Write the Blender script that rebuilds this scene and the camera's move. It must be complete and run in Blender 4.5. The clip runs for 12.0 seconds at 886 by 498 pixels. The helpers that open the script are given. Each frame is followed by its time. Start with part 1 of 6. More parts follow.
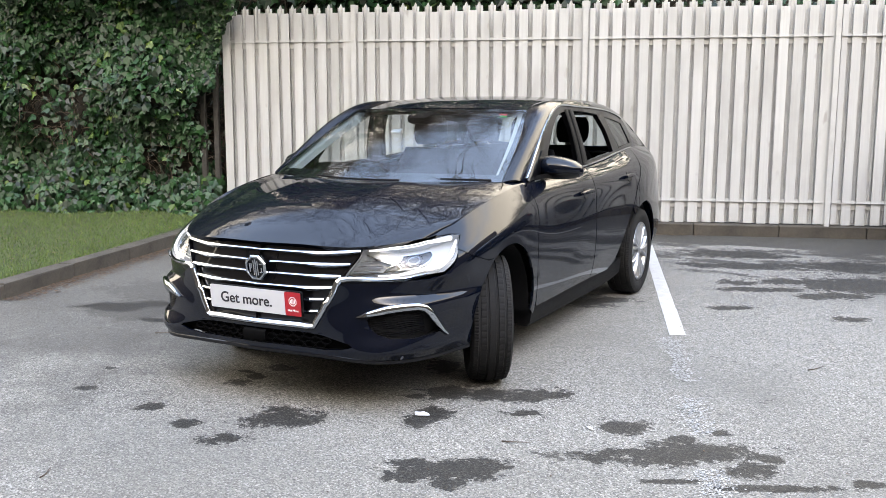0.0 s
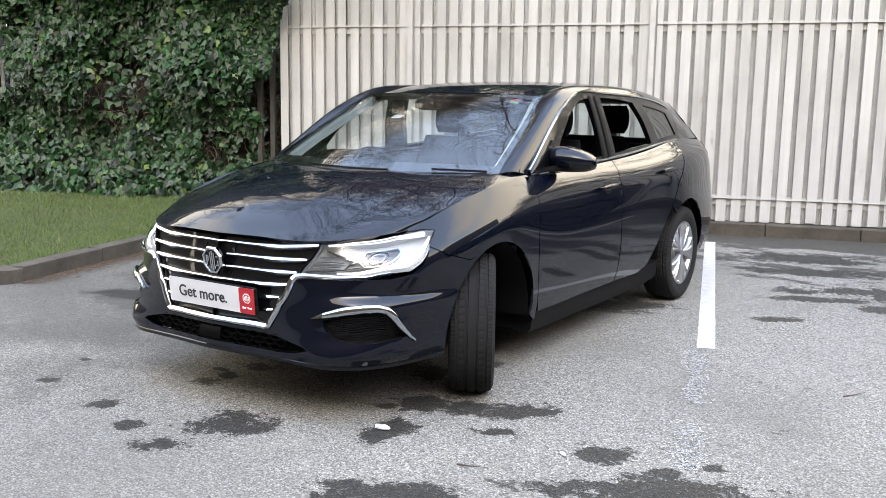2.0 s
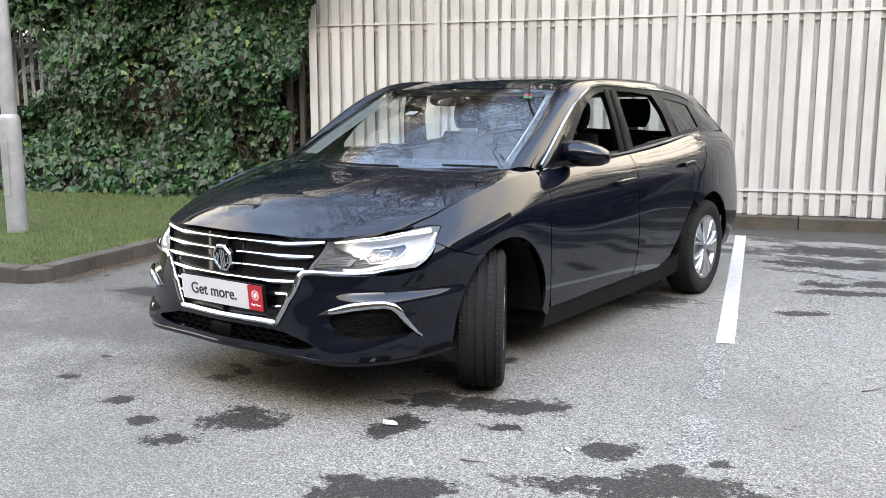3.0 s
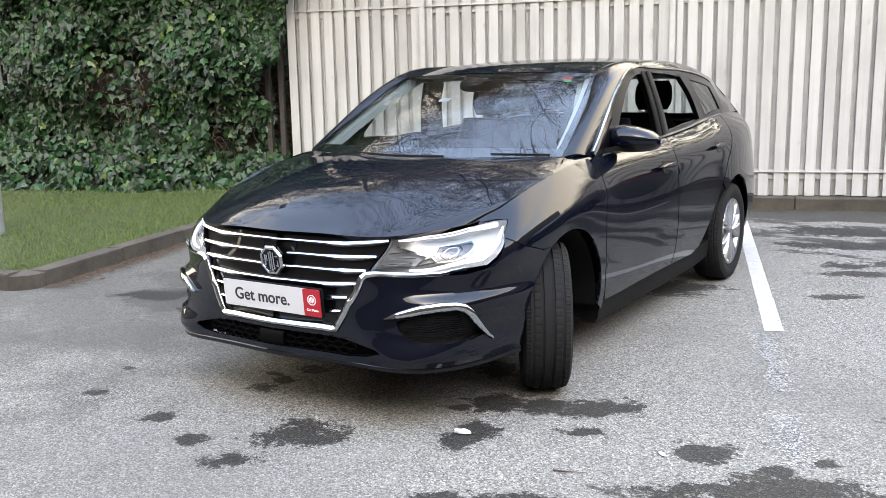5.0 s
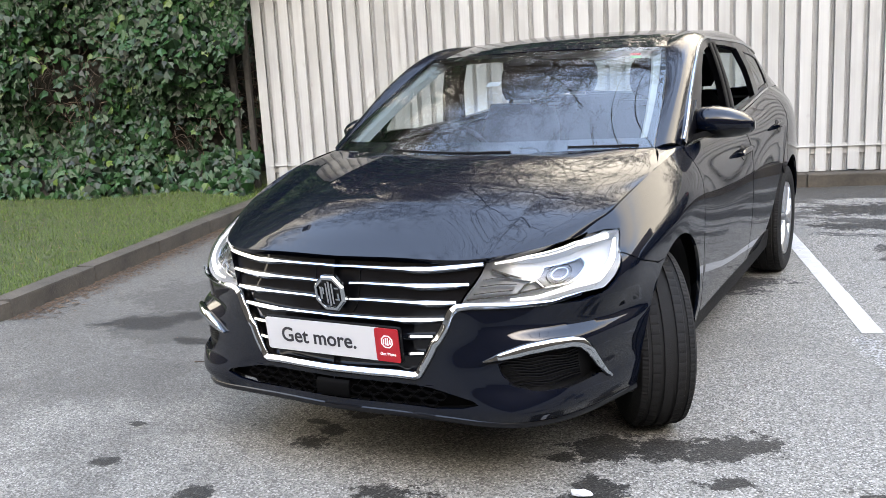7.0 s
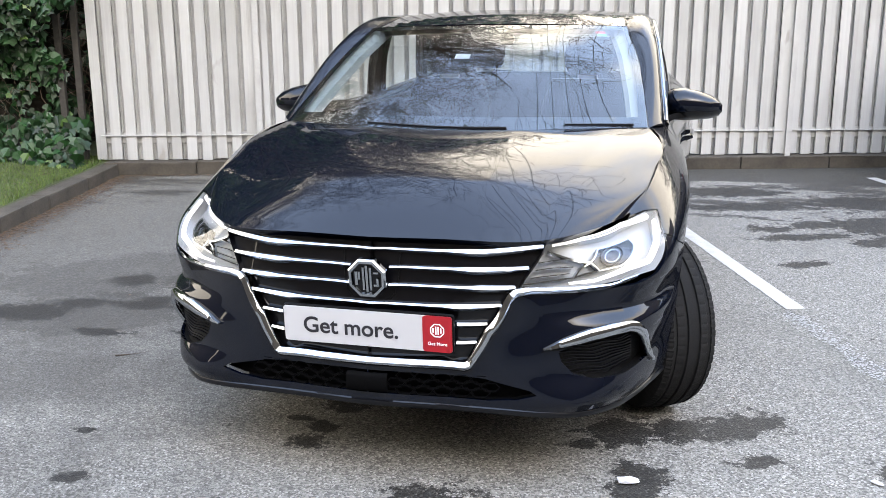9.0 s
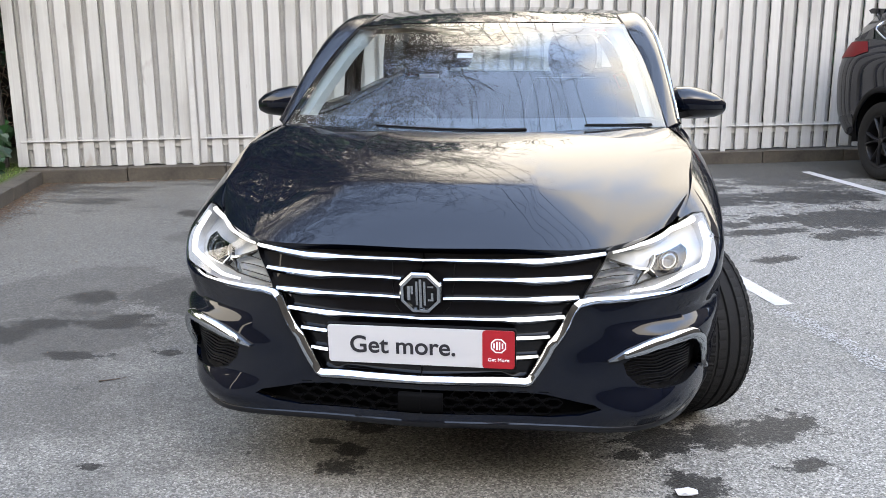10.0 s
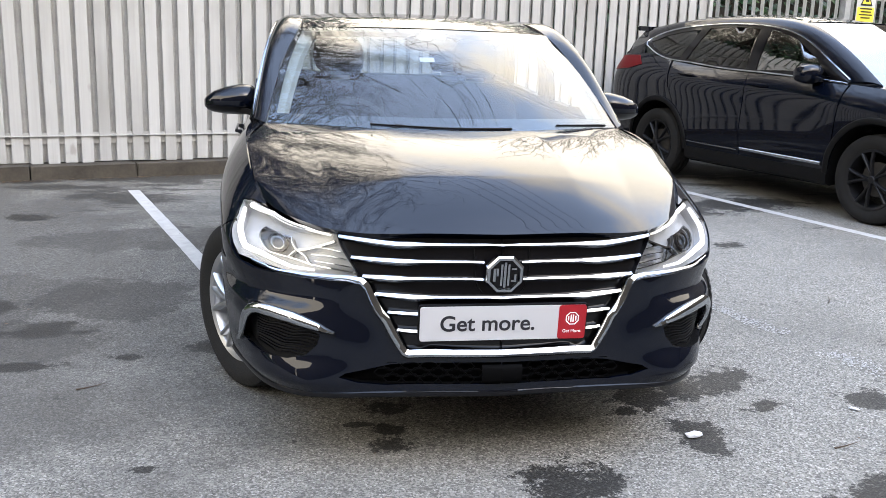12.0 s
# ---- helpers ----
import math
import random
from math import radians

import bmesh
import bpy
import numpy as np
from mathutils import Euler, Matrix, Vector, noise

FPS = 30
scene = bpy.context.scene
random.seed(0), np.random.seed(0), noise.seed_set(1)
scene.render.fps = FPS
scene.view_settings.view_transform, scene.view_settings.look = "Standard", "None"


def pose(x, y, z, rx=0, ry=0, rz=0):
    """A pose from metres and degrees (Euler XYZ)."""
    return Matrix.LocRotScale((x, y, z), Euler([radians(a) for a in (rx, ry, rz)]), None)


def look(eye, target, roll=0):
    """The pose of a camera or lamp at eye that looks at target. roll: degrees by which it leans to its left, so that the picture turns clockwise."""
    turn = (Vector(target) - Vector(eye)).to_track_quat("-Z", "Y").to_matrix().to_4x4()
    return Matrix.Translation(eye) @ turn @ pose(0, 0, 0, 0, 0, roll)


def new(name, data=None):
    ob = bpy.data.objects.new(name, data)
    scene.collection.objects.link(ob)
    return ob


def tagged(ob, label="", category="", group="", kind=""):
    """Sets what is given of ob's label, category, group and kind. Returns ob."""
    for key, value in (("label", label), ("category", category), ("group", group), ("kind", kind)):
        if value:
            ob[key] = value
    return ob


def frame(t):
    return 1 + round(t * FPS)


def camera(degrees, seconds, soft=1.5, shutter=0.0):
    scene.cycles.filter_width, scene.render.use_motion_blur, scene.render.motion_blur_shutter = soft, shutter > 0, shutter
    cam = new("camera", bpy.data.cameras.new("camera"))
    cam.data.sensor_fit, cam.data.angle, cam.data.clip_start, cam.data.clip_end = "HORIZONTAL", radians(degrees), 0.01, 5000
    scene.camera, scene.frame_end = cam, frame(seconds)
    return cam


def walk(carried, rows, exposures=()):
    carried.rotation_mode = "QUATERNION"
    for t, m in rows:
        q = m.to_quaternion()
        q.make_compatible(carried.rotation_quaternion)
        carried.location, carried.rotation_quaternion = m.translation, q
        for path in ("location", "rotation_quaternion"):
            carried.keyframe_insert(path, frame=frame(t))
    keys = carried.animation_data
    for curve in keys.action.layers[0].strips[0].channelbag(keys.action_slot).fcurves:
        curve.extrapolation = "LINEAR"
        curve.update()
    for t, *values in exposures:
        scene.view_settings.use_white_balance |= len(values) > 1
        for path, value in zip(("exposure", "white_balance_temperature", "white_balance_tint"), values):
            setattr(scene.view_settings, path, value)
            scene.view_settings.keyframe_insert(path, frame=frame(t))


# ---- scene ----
cam = camera(51.5, 12.0, soft=0.7)
PATH = [
    (0, (2.657, -3.304, 1.37), (1.767, -1.538, 1.074), 0.1),
    (0.5, (2.755, -3.174, 1.377), (1.796, -1.444, 1.079), 0.1),
    (1, (2.739, -3.023, 1.354), (1.732, -1.322, 1.05), 0.0),
    (1.5, (2.774, -2.846, 1.354), (1.732, -1.166, 1.045), 0.4),
    (2, (2.949, -2.658, 1.335), (1.867, -1.005, 1.02), 0.8),
    (2.5, (3.053, -2.591, 1.325), (1.929, -0.968, 1.004), 0.5),
    (3, (3.075, -2.576, 1.334), (1.919, -0.977, 1.011), -0.1),
    (5, (2.534, -2.636, 1.336), (1.473, -0.978, 0.983), -1.2),
    (5.5, (2.357, -2.485, 1.337), (1.304, -0.823, 0.981), -1.4),
    (6, (2.212, -2.337, 1.373), (1.16, -0.675, 1.012), -2.1),
    (6.5, (1.968, -2.292, 1.335), (0.947, -0.615, 0.956), -2.9),
    (7, (1.72, -2.289, 1.353), (0.769, -0.574, 0.961), -3.3),
    (7.5, (1.607, -2.374, 1.339), (0.763, -0.608, 0.93), -2.7),
    (7.7, (1.546, -2.422, 1.345), (0.756, -0.633, 0.927), -2.1),
    (9.3, (0.73, -2.385, 1.346), (0.293, -0.487, 0.891), -0.2),
    (9.5, (0.648, -2.35, 1.351), (0.251, -0.443, 0.897), -0.2),
    (10, (0.42, -2.333, 1.344), (0.131, -0.407, 0.887), -0.4),
    (10.5, (0.123, -2.405, 1.378), (-0.023, -0.465, 0.916), -0.1),
    (11, (-0.051, -2.552, 1.367), (-0.035, -0.604, 0.916), 0.9),
    (11.5, (-0.319, -2.625, 1.356), (-0.133, -0.683, 0.915), 1.8),
    (12, (-0.641, -2.592, 1.348), (-0.315, -0.67, 0.902), 1.8),
]
walk(cam, [(t, look(eye, target, roll)) for t, eye, target, roll in PATH], exposures=[(0, 2.36, 7400, 9), (5.5, 2.42, 7400, 9), (7.5, 2.42, 7250, 9), (9.5, 2.30, 7150, 9), (12, 2.16, 7150, 9)])

# ---- light ----
SITE = Matrix.Rotation(radians(17.0), 4, "Z")      # the yard's axes: u along the fence, m towards it
world = bpy.data.worlds.new("world")
scene.world = world
world.use_nodes = True
wn, wl = world.node_tree.nodes, world.node_tree.links
wn.clear()
w_out, w_bg, w_sky = wn.new("ShaderNodeOutputWorld"), wn.new("ShaderNodeBackground"), wn.new("ShaderNodeTexSky")
w_sky.sky_type, w_sky.sun_disc = "NISHITA", False
w_sky.sun_elevation, w_sky.sun_rotation, w_sky.ozone_density = radians(38), radians(145), 2.5
# broken cloud over the blue
w_tc, w_n, w_map, w_mix = wn.new("ShaderNodeTexCoord"), wn.new("ShaderNodeTexNoise"), wn.new("ShaderNodeMapRange"), wn.new("ShaderNodeMix")
w_n.inputs["Scale"].default_value, w_n.inputs["Detail"].default_value, w_n.inputs["Roughness"].default_value = 2.1, 6.0, 0.55
w_map.interpolation_type = "SMOOTHSTEP"
w_map.inputs[1].default_value, w_map.inputs[2].default_value, w_map.inputs[3].default_value, w_map.inputs[4].default_value = 0.42, 0.70, 0.03, 1.0
w_mix.data_type = "RGBA"
w_mix.inputs["B"].default_value = (6.9, 6.5, 5.9, 1)
w_bg.inputs["Strength"].default_value = 0.15
wl.new(w_tc.outputs["Generated"], w_n.inputs["Vector"])
w_sep, w_up, w_sum = wn.new("ShaderNodeSeparateXYZ"), wn.new("ShaderNodeMath"), wn.new("ShaderNodeMath")
w_up.operation, w_sum.operation = "MULTIPLY_ADD", "ADD"      # thick cloud low down, blue overhead
w_up.inputs[1].default_value, w_up.inputs[2].default_value = -0.80, 0.555
wl.new(w_tc.outputs["Generated"], w_sep.inputs[0])
wl.new(w_sep.outputs["Z"], w_up.inputs[0])
wl.new(w_up.outputs[0], w_sum.inputs[0])
wl.new(w_n.outputs[0], w_sum.inputs[1])
wl.new(w_sum.outputs[0], w_map.inputs[0])
wl.new(w_map.outputs[0], w_mix.inputs["Factor"])
w_gain = wn.new("ShaderNodeVectorMath")
w_gain.operation = "SCALE"
w_gain.inputs["Scale"].default_value = 2.5
wl.new(w_sky.outputs[0], w_gain.inputs[0])
wl.new(w_gain.outputs[0], w_mix.inputs["A"])
wl.new(w_mix.outputs["Result"], w_bg.inputs[0])
wl.new(w_bg.outputs[0], w_out.inputs[0])
sun = new("sun", bpy.data.lights.new("sun", "SUN"))
sun.data.energy, sun.data.angle, sun.data.color = 0.5, radians(179), (1.0, 0.985, 0.96)
sun.matrix_world = look((.4, -.8, 10), (0, 0, 0))

# ---- materials ----
def mat(name, color, rough=0.5, metal=0.0, var=0.0, scale=8.0, bump=0.0, bump_scale=120.0, coat=0.0, spec=0.5, color2=None, coat_ior=1.5):
    """A surface of one paint or stuff, with variation at two scales and a fine relief."""
    m = bpy.data.materials.new(name)
    m.use_nodes = True
    nt = m.node_tree
    b = nt.nodes["Principled BSDF"]
    b.inputs["Base Color"].default_value = (*color, 1)
    b.inputs["Roughness"].default_value = rough
    b.inputs["Metallic"].default_value = metal
    b.inputs["Coat Weight"].default_value = coat
    b.inputs["Coat Roughness"].default_value = 0.03
    b.inputs["Specular IOR Level"].default_value = spec
    b.inputs["Coat IOR"].default_value = coat_ior
    if var or bump:
        tc = nt.nodes.new("ShaderNodeTexCoord")
    if var:
        n1, n2 = nt.nodes.new("ShaderNodeTexNoise"), nt.nodes.new("ShaderNodeTexNoise")
        n1.inputs["Scale"].default_value, n2.inputs["Scale"].default_value = scale, scale * 9
        n1.inputs["Detail"].default_value = 5
        mix = nt.nodes.new("ShaderNodeMix")
        mix.data_type = "RGBA"
        c2 = color2 or tuple(c * (1 - var) for c in color)
        mix.inputs["A"].default_value, mix.inputs["B"].default_value = (*color, 1), (*c2, 1)
        add = nt.nodes.new("ShaderNodeMath")
        add.operation = "MULTIPLY_ADD"
        add.inputs[1].default_value = 0.35
        ramp = nt.nodes.new("ShaderNodeMapRange")
        ramp.inputs["From Min"].default_value, ramp.inputs["From Max"].default_value = 0.45, 0.95
        nt.links.new(tc.outputs["Object"], n1.inputs["Vector"])
        nt.links.new(tc.outputs["Object"], n2.inputs["Vector"])
        nt.links.new(n2.outputs[0], add.inputs[0])
        nt.links.new(n1.outputs[0], add.inputs[2])
        nt.links.new(add.outputs[0], ramp.inputs[0])
        nt.links.new(ramp.outputs[0], mix.inputs["Factor"])
        nt.links.new(mix.outputs["Result"], b.inputs["Base Color"])
    if bump:
        n3, bp = nt.nodes.new("ShaderNodeTexNoise"), nt.nodes.new("ShaderNodeBump")
        n3.inputs["Scale"].default_value = bump_scale
        n3.inputs["Detail"].default_value = 4
        bp.inputs["Strength"].default_value, bp.inputs["Distance"].default_value = bump, 0.01
        nt.links.new(tc.outputs["Object"], n3.inputs["Vector"])
        nt.links.new(n3.outputs[0], bp.inputs["Height"])
        nt.links.new(bp.outputs[0], b.inputs["Normal"])
    return m


def glass_mat(name, tint, rough=0.0, face=0.05):
    """A thin pane: clear by its tint, with the gloss of glass; face: how much it mirrors seen square on."""
    m = bpy.data.materials.new(name)
    m.use_nodes = True
    nt = m.node_tree
    nt.nodes.clear()
    out, mix = nt.nodes.new("ShaderNodeOutputMaterial"), nt.nodes.new("ShaderNodeMixShader")
    tr, gl, lw = nt.nodes.new("ShaderNodeBsdfTransparent"), nt.nodes.new("ShaderNodeBsdfGlossy"), nt.nodes.new("ShaderNodeLayerWeight")
    pw, ma = nt.nodes.new("ShaderNodeMath"), nt.nodes.new("ShaderNodeMath")
    pw.operation, ma.operation = "POWER", "MULTIPLY_ADD"
    pw.inputs[1].default_value = 4.0
    ma.inputs[1].default_value, ma.inputs[2].default_value = 1 - face, face
    tr.inputs[0].default_value = (*tint, 1)
    gl.inputs["Roughness"].default_value = rough
    nt.links.new(lw.outputs["Facing"], pw.inputs[0])
    nt.links.new(pw.outputs[0], ma.inputs[0])
    nt.links.new(ma.outputs[0], mix.inputs[0])
    nt.links.new(tr.outputs[0], mix.inputs[1])
    nt.links.new(gl.outputs[0], mix.inputs[2])
    nt.links.new(mix.outputs[0], out.inputs[0])
    return m


def glow_mat(name, color, strength):
    m = bpy.data.materials.new(name)
    m.use_nodes = True
    b = m.node_tree.nodes["Principled BSDF"]
    b.inputs["Base Color"].default_value = (0.8, 0.8, 0.8, 1)
    b.inputs["Emission Color"].default_value = (*color, 1)
    b.inputs["Emission Strength"].default_value = strength
    return m


PAINT = mat("black_car_paint", (0.0004, 0.0015, 0.0053), 0.5, 0.0, coat=0.9, spec=0.03, coat_ior=1.47)
TRIM = mat("black_plastic_trim", (0.0035, 0.0035, 0.004), 0.6, spec=0.15, var=0.2, bump=0.15, bump_scale=400)
GLOSS = mat("gloss_black_plastic", (0.002, 0.002, 0.003), 0.4, coat=0.6, spec=0.08)
CHROME = mat("chrome", (0.45, 0.475, 0.50), 0.06, 1.0)
RUBBER = mat("tyre_rubber", (0.011, 0.0107, 0.0105), 0.85, spec=0.25, var=0.3, scale=20, bump=0.2, bump_scale=300)
ALLOY = mat("silver_alloy", (0.50, 0.51, 0.525), 0.28, 0.9, var=0.1)
DARK_ALLOY = mat("black_alloy", (0.006, 0.006, 0.007), 0.45, 0.0, coat=0.15, spec=0.2)
CLOTH = mat("charcoal_seat_cloth", (0.010, 0.010, 0.012), 0.95, spec=0.1, var=0.4, scale=60)
LINER = mat("grey_headliner", (0.40, 0.40, 0.385), 0.95, var=0.1)
DASH = mat("soft_black_plastic", (0.006, 0.006, 0.007), 0.8, spec=0.15, var=0.2)
SCREEN = glass_mat("windscreen_glass", (0.62, 0.69, 0.71), face=0.115)
TINT = glass_mat("tinted_glass", (0.10, 0.115, 0.115), face=0.08)
LENS = glass_mat("headlamp_lens", (0.93, 0.94, 0.95))
DRL = glow_mat("daytime_running_light", (1.0, 0.99, 0.96), 0.24)
PLATE_WHITE = mat("white_plate", (0.50, 0.50, 0.515), 0.3)
PLATE_RED = mat("red_plate", (0.34, 0.01, 0.018), 0.3)
INK = mat("black_ink", (0.015, 0.015, 0.02), 0.4)
WHITE = mat("white_print", (0.85, 0.85, 0.85), 0.4)
STEEL = mat("galvanised_steel", (0.42, 0.43, 0.43), 0.55, 0.35, var=0.3, scale=12)
CONCRETE = mat("kerb_concrete", (0.068, 0.058, 0.045), 0.9, var=0.6, scale=4, bump=0.6, bump_scale=90)
GRASS = mat("grass_soil", (0.042, 0.055, 0.014), 0.95, var=0.5, scale=5, bump=0.6, bump_scale=60)
BARK = mat("bark", (0.06, 0.05, 0.04), 0.95, var=0.4, scale=10, bump=0.5)
# near-black brown that paints the shade deep inside ivy and bushes
CORE_SHADE = mat("core_shade", (0.03, 0.026, 0.02), 0.95, var=0.4)
LINE = mat("white_line_paint", (0.42, 0.415, 0.40), 0.7, var=0.25, scale=14, bump=0.4, bump_scale=200)


# ---- mesh tools ----
def mesh_of(name, verts, faces, material, smooth=False):
    me = bpy.data.meshes.new(name)
    if isinstance(faces, np.ndarray):
        me.vertices.add(len(verts))
        me.vertices.foreach_set("co", np.ascontiguousarray(verts, np.float32).ravel())
        me.loops.add(faces.size)
        me.loops.foreach_set("vertex_index", faces.astype(np.int32).ravel())
        me.polygons.add(len(faces))
        me.polygons.foreach_set("loop_start", np.arange(0, faces.size, faces.shape[1], dtype=np.int32))
        me.update(calc_edges=True)
        me.materials.append(material)
        if smooth:
            me.shade_smooth()
        return me
    me.from_pydata([tuple(map(float, v)) for v in verts], [], [tuple(map(int, f)) for f in faces])
    me.materials.append(material)
    if smooth:
        me.shade_smooth()
    me.update()
    return me


def part(name, bm, material, parent, label="", smooth=False):
    """Links a bmesh (or a ready mesh) as one mesh object under a thing or a part."""
    if isinstance(bm, bpy.types.Mesh):
        me = bm
    else:
        me = bpy.data.meshes.new(name)
        bm.to_mesh(me)
        bm.free()
        me.materials.append(material)
        if smooth:
            me.shade_smooth()
    ob = new(name, me)
    ob.parent = parent
    if label:
        ob["label"] = label
    return ob


def thing(name, label, category, place=None, group="", kind=""):
    ob = new(name)
    if place is not None:
        ob.matrix_world = place
    return tagged(ob, label, category, group, kind)


def box(bm, x0, x1, y0, y1, z0, z1, bevel=0.0):
    r = bmesh.ops.create_cube(bm, size=1.0, matrix=Matrix.LocRotScale(((x0 + x1) / 2, (y0 + y1) / 2, (z0 + z1) / 2), None, (x1 - x0, y1 - y0, z1 - z0)))
    if bevel:
        es = list({e for v in r["verts"] for e in v.link_edges})
        bmesh.ops.bevel(bm, geom=es, offset=bevel, segments=2, affect="EDGES", profile=0.6)
    return bm


def boxed(*a, **k):
    return box(bmesh.new(), *a, **k)


# ---- smooth surfaces ----
class Curve:
    """A natural cubic through values at given stations; gives the weights of the stations at any parameter."""

    def __init__(self, t):
        self.t = t = np.array(t, float)
        n, h = len(t), np.diff(t)
        a, r = np.eye(n), np.zeros((n, n))
        for i in range(1, n - 1):
            a[i, i - 1], a[i, i], a[i, i + 1] = h[i - 1], 2 * (h[i - 1] + h[i]), h[i]
            r[i, i - 1], r[i, i], r[i, i + 1] = 6 / h[i - 1], -6 / h[i - 1] - 6 / h[i], 6 / h[i]
        self.m = np.linalg.solve(a, r)

    def weights(self, q):
        q = np.atleast_1d(np.asarray(q, float))
        t = self.t
        k = np.clip(np.searchsorted(t, q) - 1, 0, len(t) - 2)
        h = t[k + 1] - t[k]
        a, b = (t[k + 1] - q) / h, (q - t[k]) / h
        w = np.zeros((len(q), len(t)))
        i = np.arange(len(q))
        w[i, k] += a
        w[i, k + 1] += b
        return w + ((a ** 3 - a) * h * h / 6)[:, None] * self.m[k] + ((b ** 3 - b) * h * h / 6)[:, None] * self.m[k + 1]


def smooth_line(points, n):
    p = np.array(points, float)
    t = np.concatenate([[0], np.cumsum(np.linalg.norm(np.diff(p, axis=0), axis=1))])
    return Curve(t).weights(np.linspace(0, t[-1], n)) @ p


class Net:
    """A smooth surface through rows of points. mirror: which ends of the rows lie on the middle plane x = 0."""

    def __init__(self, rows, mirror=(True, False)):
        p = np.array(rows, float)
        flip = np.array([-1, 1, 1])
        lead = 0
        if mirror[0]:
            p, lead = np.concatenate([p[:, 1:2] * flip, p], axis=1), 1
        if mirror[1]:
            p = np.concatenate([p, p[:, -2:-1] * flip], axis=1)
        ds = np.linalg.norm(np.diff(p, axis=1), axis=2).mean(0)
        dv = np.linalg.norm(np.diff(p, axis=0), axis=2).mean(1)
        s = np.concatenate([[0], np.cumsum(ds)])
        s -= s[lead]
        v = np.concatenate([[0], np.cumsum(dv)])
        self.p, self.cs, self.cv = p, Curve(s), Curve(v)
        self.smax, self.vmax = s[-2] if mirror[1] else s[-1], v[-1]
        gs, gv = np.meshgrid(np.linspace(0, self.smax, 320), np.linspace(0, self.vmax, 70), indexing="ij")
        self.gs, self.gv = gs.ravel(), gv.ravel()
        self.gp, self.sign = self.at(self.gs, self.gv), 1
        out = self.gp - np.array([0, 2.3, 0.5])
        if (self.normal(self.gs, self.gv) * out).sum() < 0:
            self.sign = -1

    def at(self, s, v):
        return np.einsum("ni,nj,jik->nk", self.cs.weights(s), self.cv.weights(v), self.p)

    def normal(self, s, v):
        e, s, v = 1e-3, np.asarray(s, float), np.asarray(v, float)
        n = np.cross(self.at(s + e, v) - self.at(s - e, v), self.at(s, v + e) - self.at(s, v - e))
        return self.sign * n / np.linalg.norm(n, axis=1)[:, None]

    def find(self, targets, axes, keep=None):
        """(s, v) of points given by some of their coordinates, such as x and z seen from the front."""
        out = []
        for q in targets:
            d = ((self.gp[:, axes] - np.array(q)) ** 2).sum(1)
            if keep is not None:
                d = d + np.where(keep(self.gp), 0, 100)
            i = d.argmin()
            sv = np.array([self.gs[i], self.gv[i]])
            for _ in range(6):
                e = 1e-3
                c = self.at([sv[0], sv[0] + e, sv[0]], [sv[1], sv[1], sv[1] + e])[:, axes]
                j = np.stack([(c[1] - c[0]) / e, (c[2] - c[0]) / e], 1)
                step = np.linalg.lstsq(j, np.array(q) - c[0], rcond=None)[0]
                sv = sv + np.clip(step, -0.05, 0.05)
                sv = np.clip(sv, [0, 0], [self.smax, self.vmax])
            out.append(tuple(sv))
        return out


def inside(poly, pts):
    x, y = pts[:, 0], pts[:, 1]
    r = np.zeros(len(pts), bool)
    j = len(poly) - 1
    for i in range(len(poly)):
        (xi, yi), (xj, yj) = poly[i], poly[j]
        if yi != yj:
            r ^= ((yi > y) != (yj > y)) & (x < (xj - xi) * (y - yi) / (yj - yi) + xi)
        j = i
    return r


def dense(loop, step):
    out = []
    for a, b in zip(loop, list(loop[1:]) + [loop[0]]):
        a, b = np.array(a, float), np.array(b, float)
        n = max(1, int(np.linalg.norm(b - a) / step))
        out += [a + (b - a) * k / n for k in range(n)]
    return out


def fill(outer, holes=(), step=0.025):
    """Triangles that fill a flat outline with holes, with points inside it on a grid."""
    from mathutils.geometry import delaunay_2d_cdt
    loops = [dense(outer, step)] + [dense(h, step) for h in holes]
    pts, edges = [], []
    for lp in loops:
        k = len(pts)
        pts += lp
        edges += [(k + i, k + (i + 1) % len(lp)) for i in range(len(lp))]
    rim = np.array(pts)
    lo, hi = rim.min(0), rim.max(0)
    g = np.stack(np.meshgrid(np.arange(lo[0] + step / 2, hi[0], step), np.arange(lo[1] + step / 2, hi[1], step)), -1).reshape(-1, 2)
    ok = inside(loops[0], g)
    for h in loops[1:]:
        ok &= ~inside(h, g)
    g = g[ok]
    if len(g):
        far = np.array([((rim - q) ** 2).sum(1).min() > (0.45 * step) ** 2 for q in g])
        g = g[far]
    vs, _, fs, *_ = delaunay_2d_cdt([Vector(q) for q in [*rim, *g]], edges, [], 0, 1e-6)
    vs = np.array([tuple(v) for v in vs])
    fs = [f for f in fs]
    cen = np.array([vs[list(f)].mean(0) for f in fs])
    ok = inside(loops[0], cen)
    for h in loops[1:]:
        ok &= ~inside(h, cen)
    return vs, [f for f, k in zip(fs, ok) if k]


def rimmed(verts, normals, faces, depth):
    """Gives a sheet an edge that turns inwards by depth, so that joints show as grooves."""
    verts, faces = list(verts), list(faces)
    count = {}
    for f in faces:
        for a, b in zip(f, f[1:] + f[:1]):
            count[(a, b)] = 1
    back = {}
    for (a, b) in list(count):
        if (b, a) not in count:
            for q in (a, b):
                if q not in back:
                    back[q] = len(verts)
                    verts.append(verts[q] - normals[q] * depth)
            faces.append([b, a, back[a], back[b]])
    return verts, faces


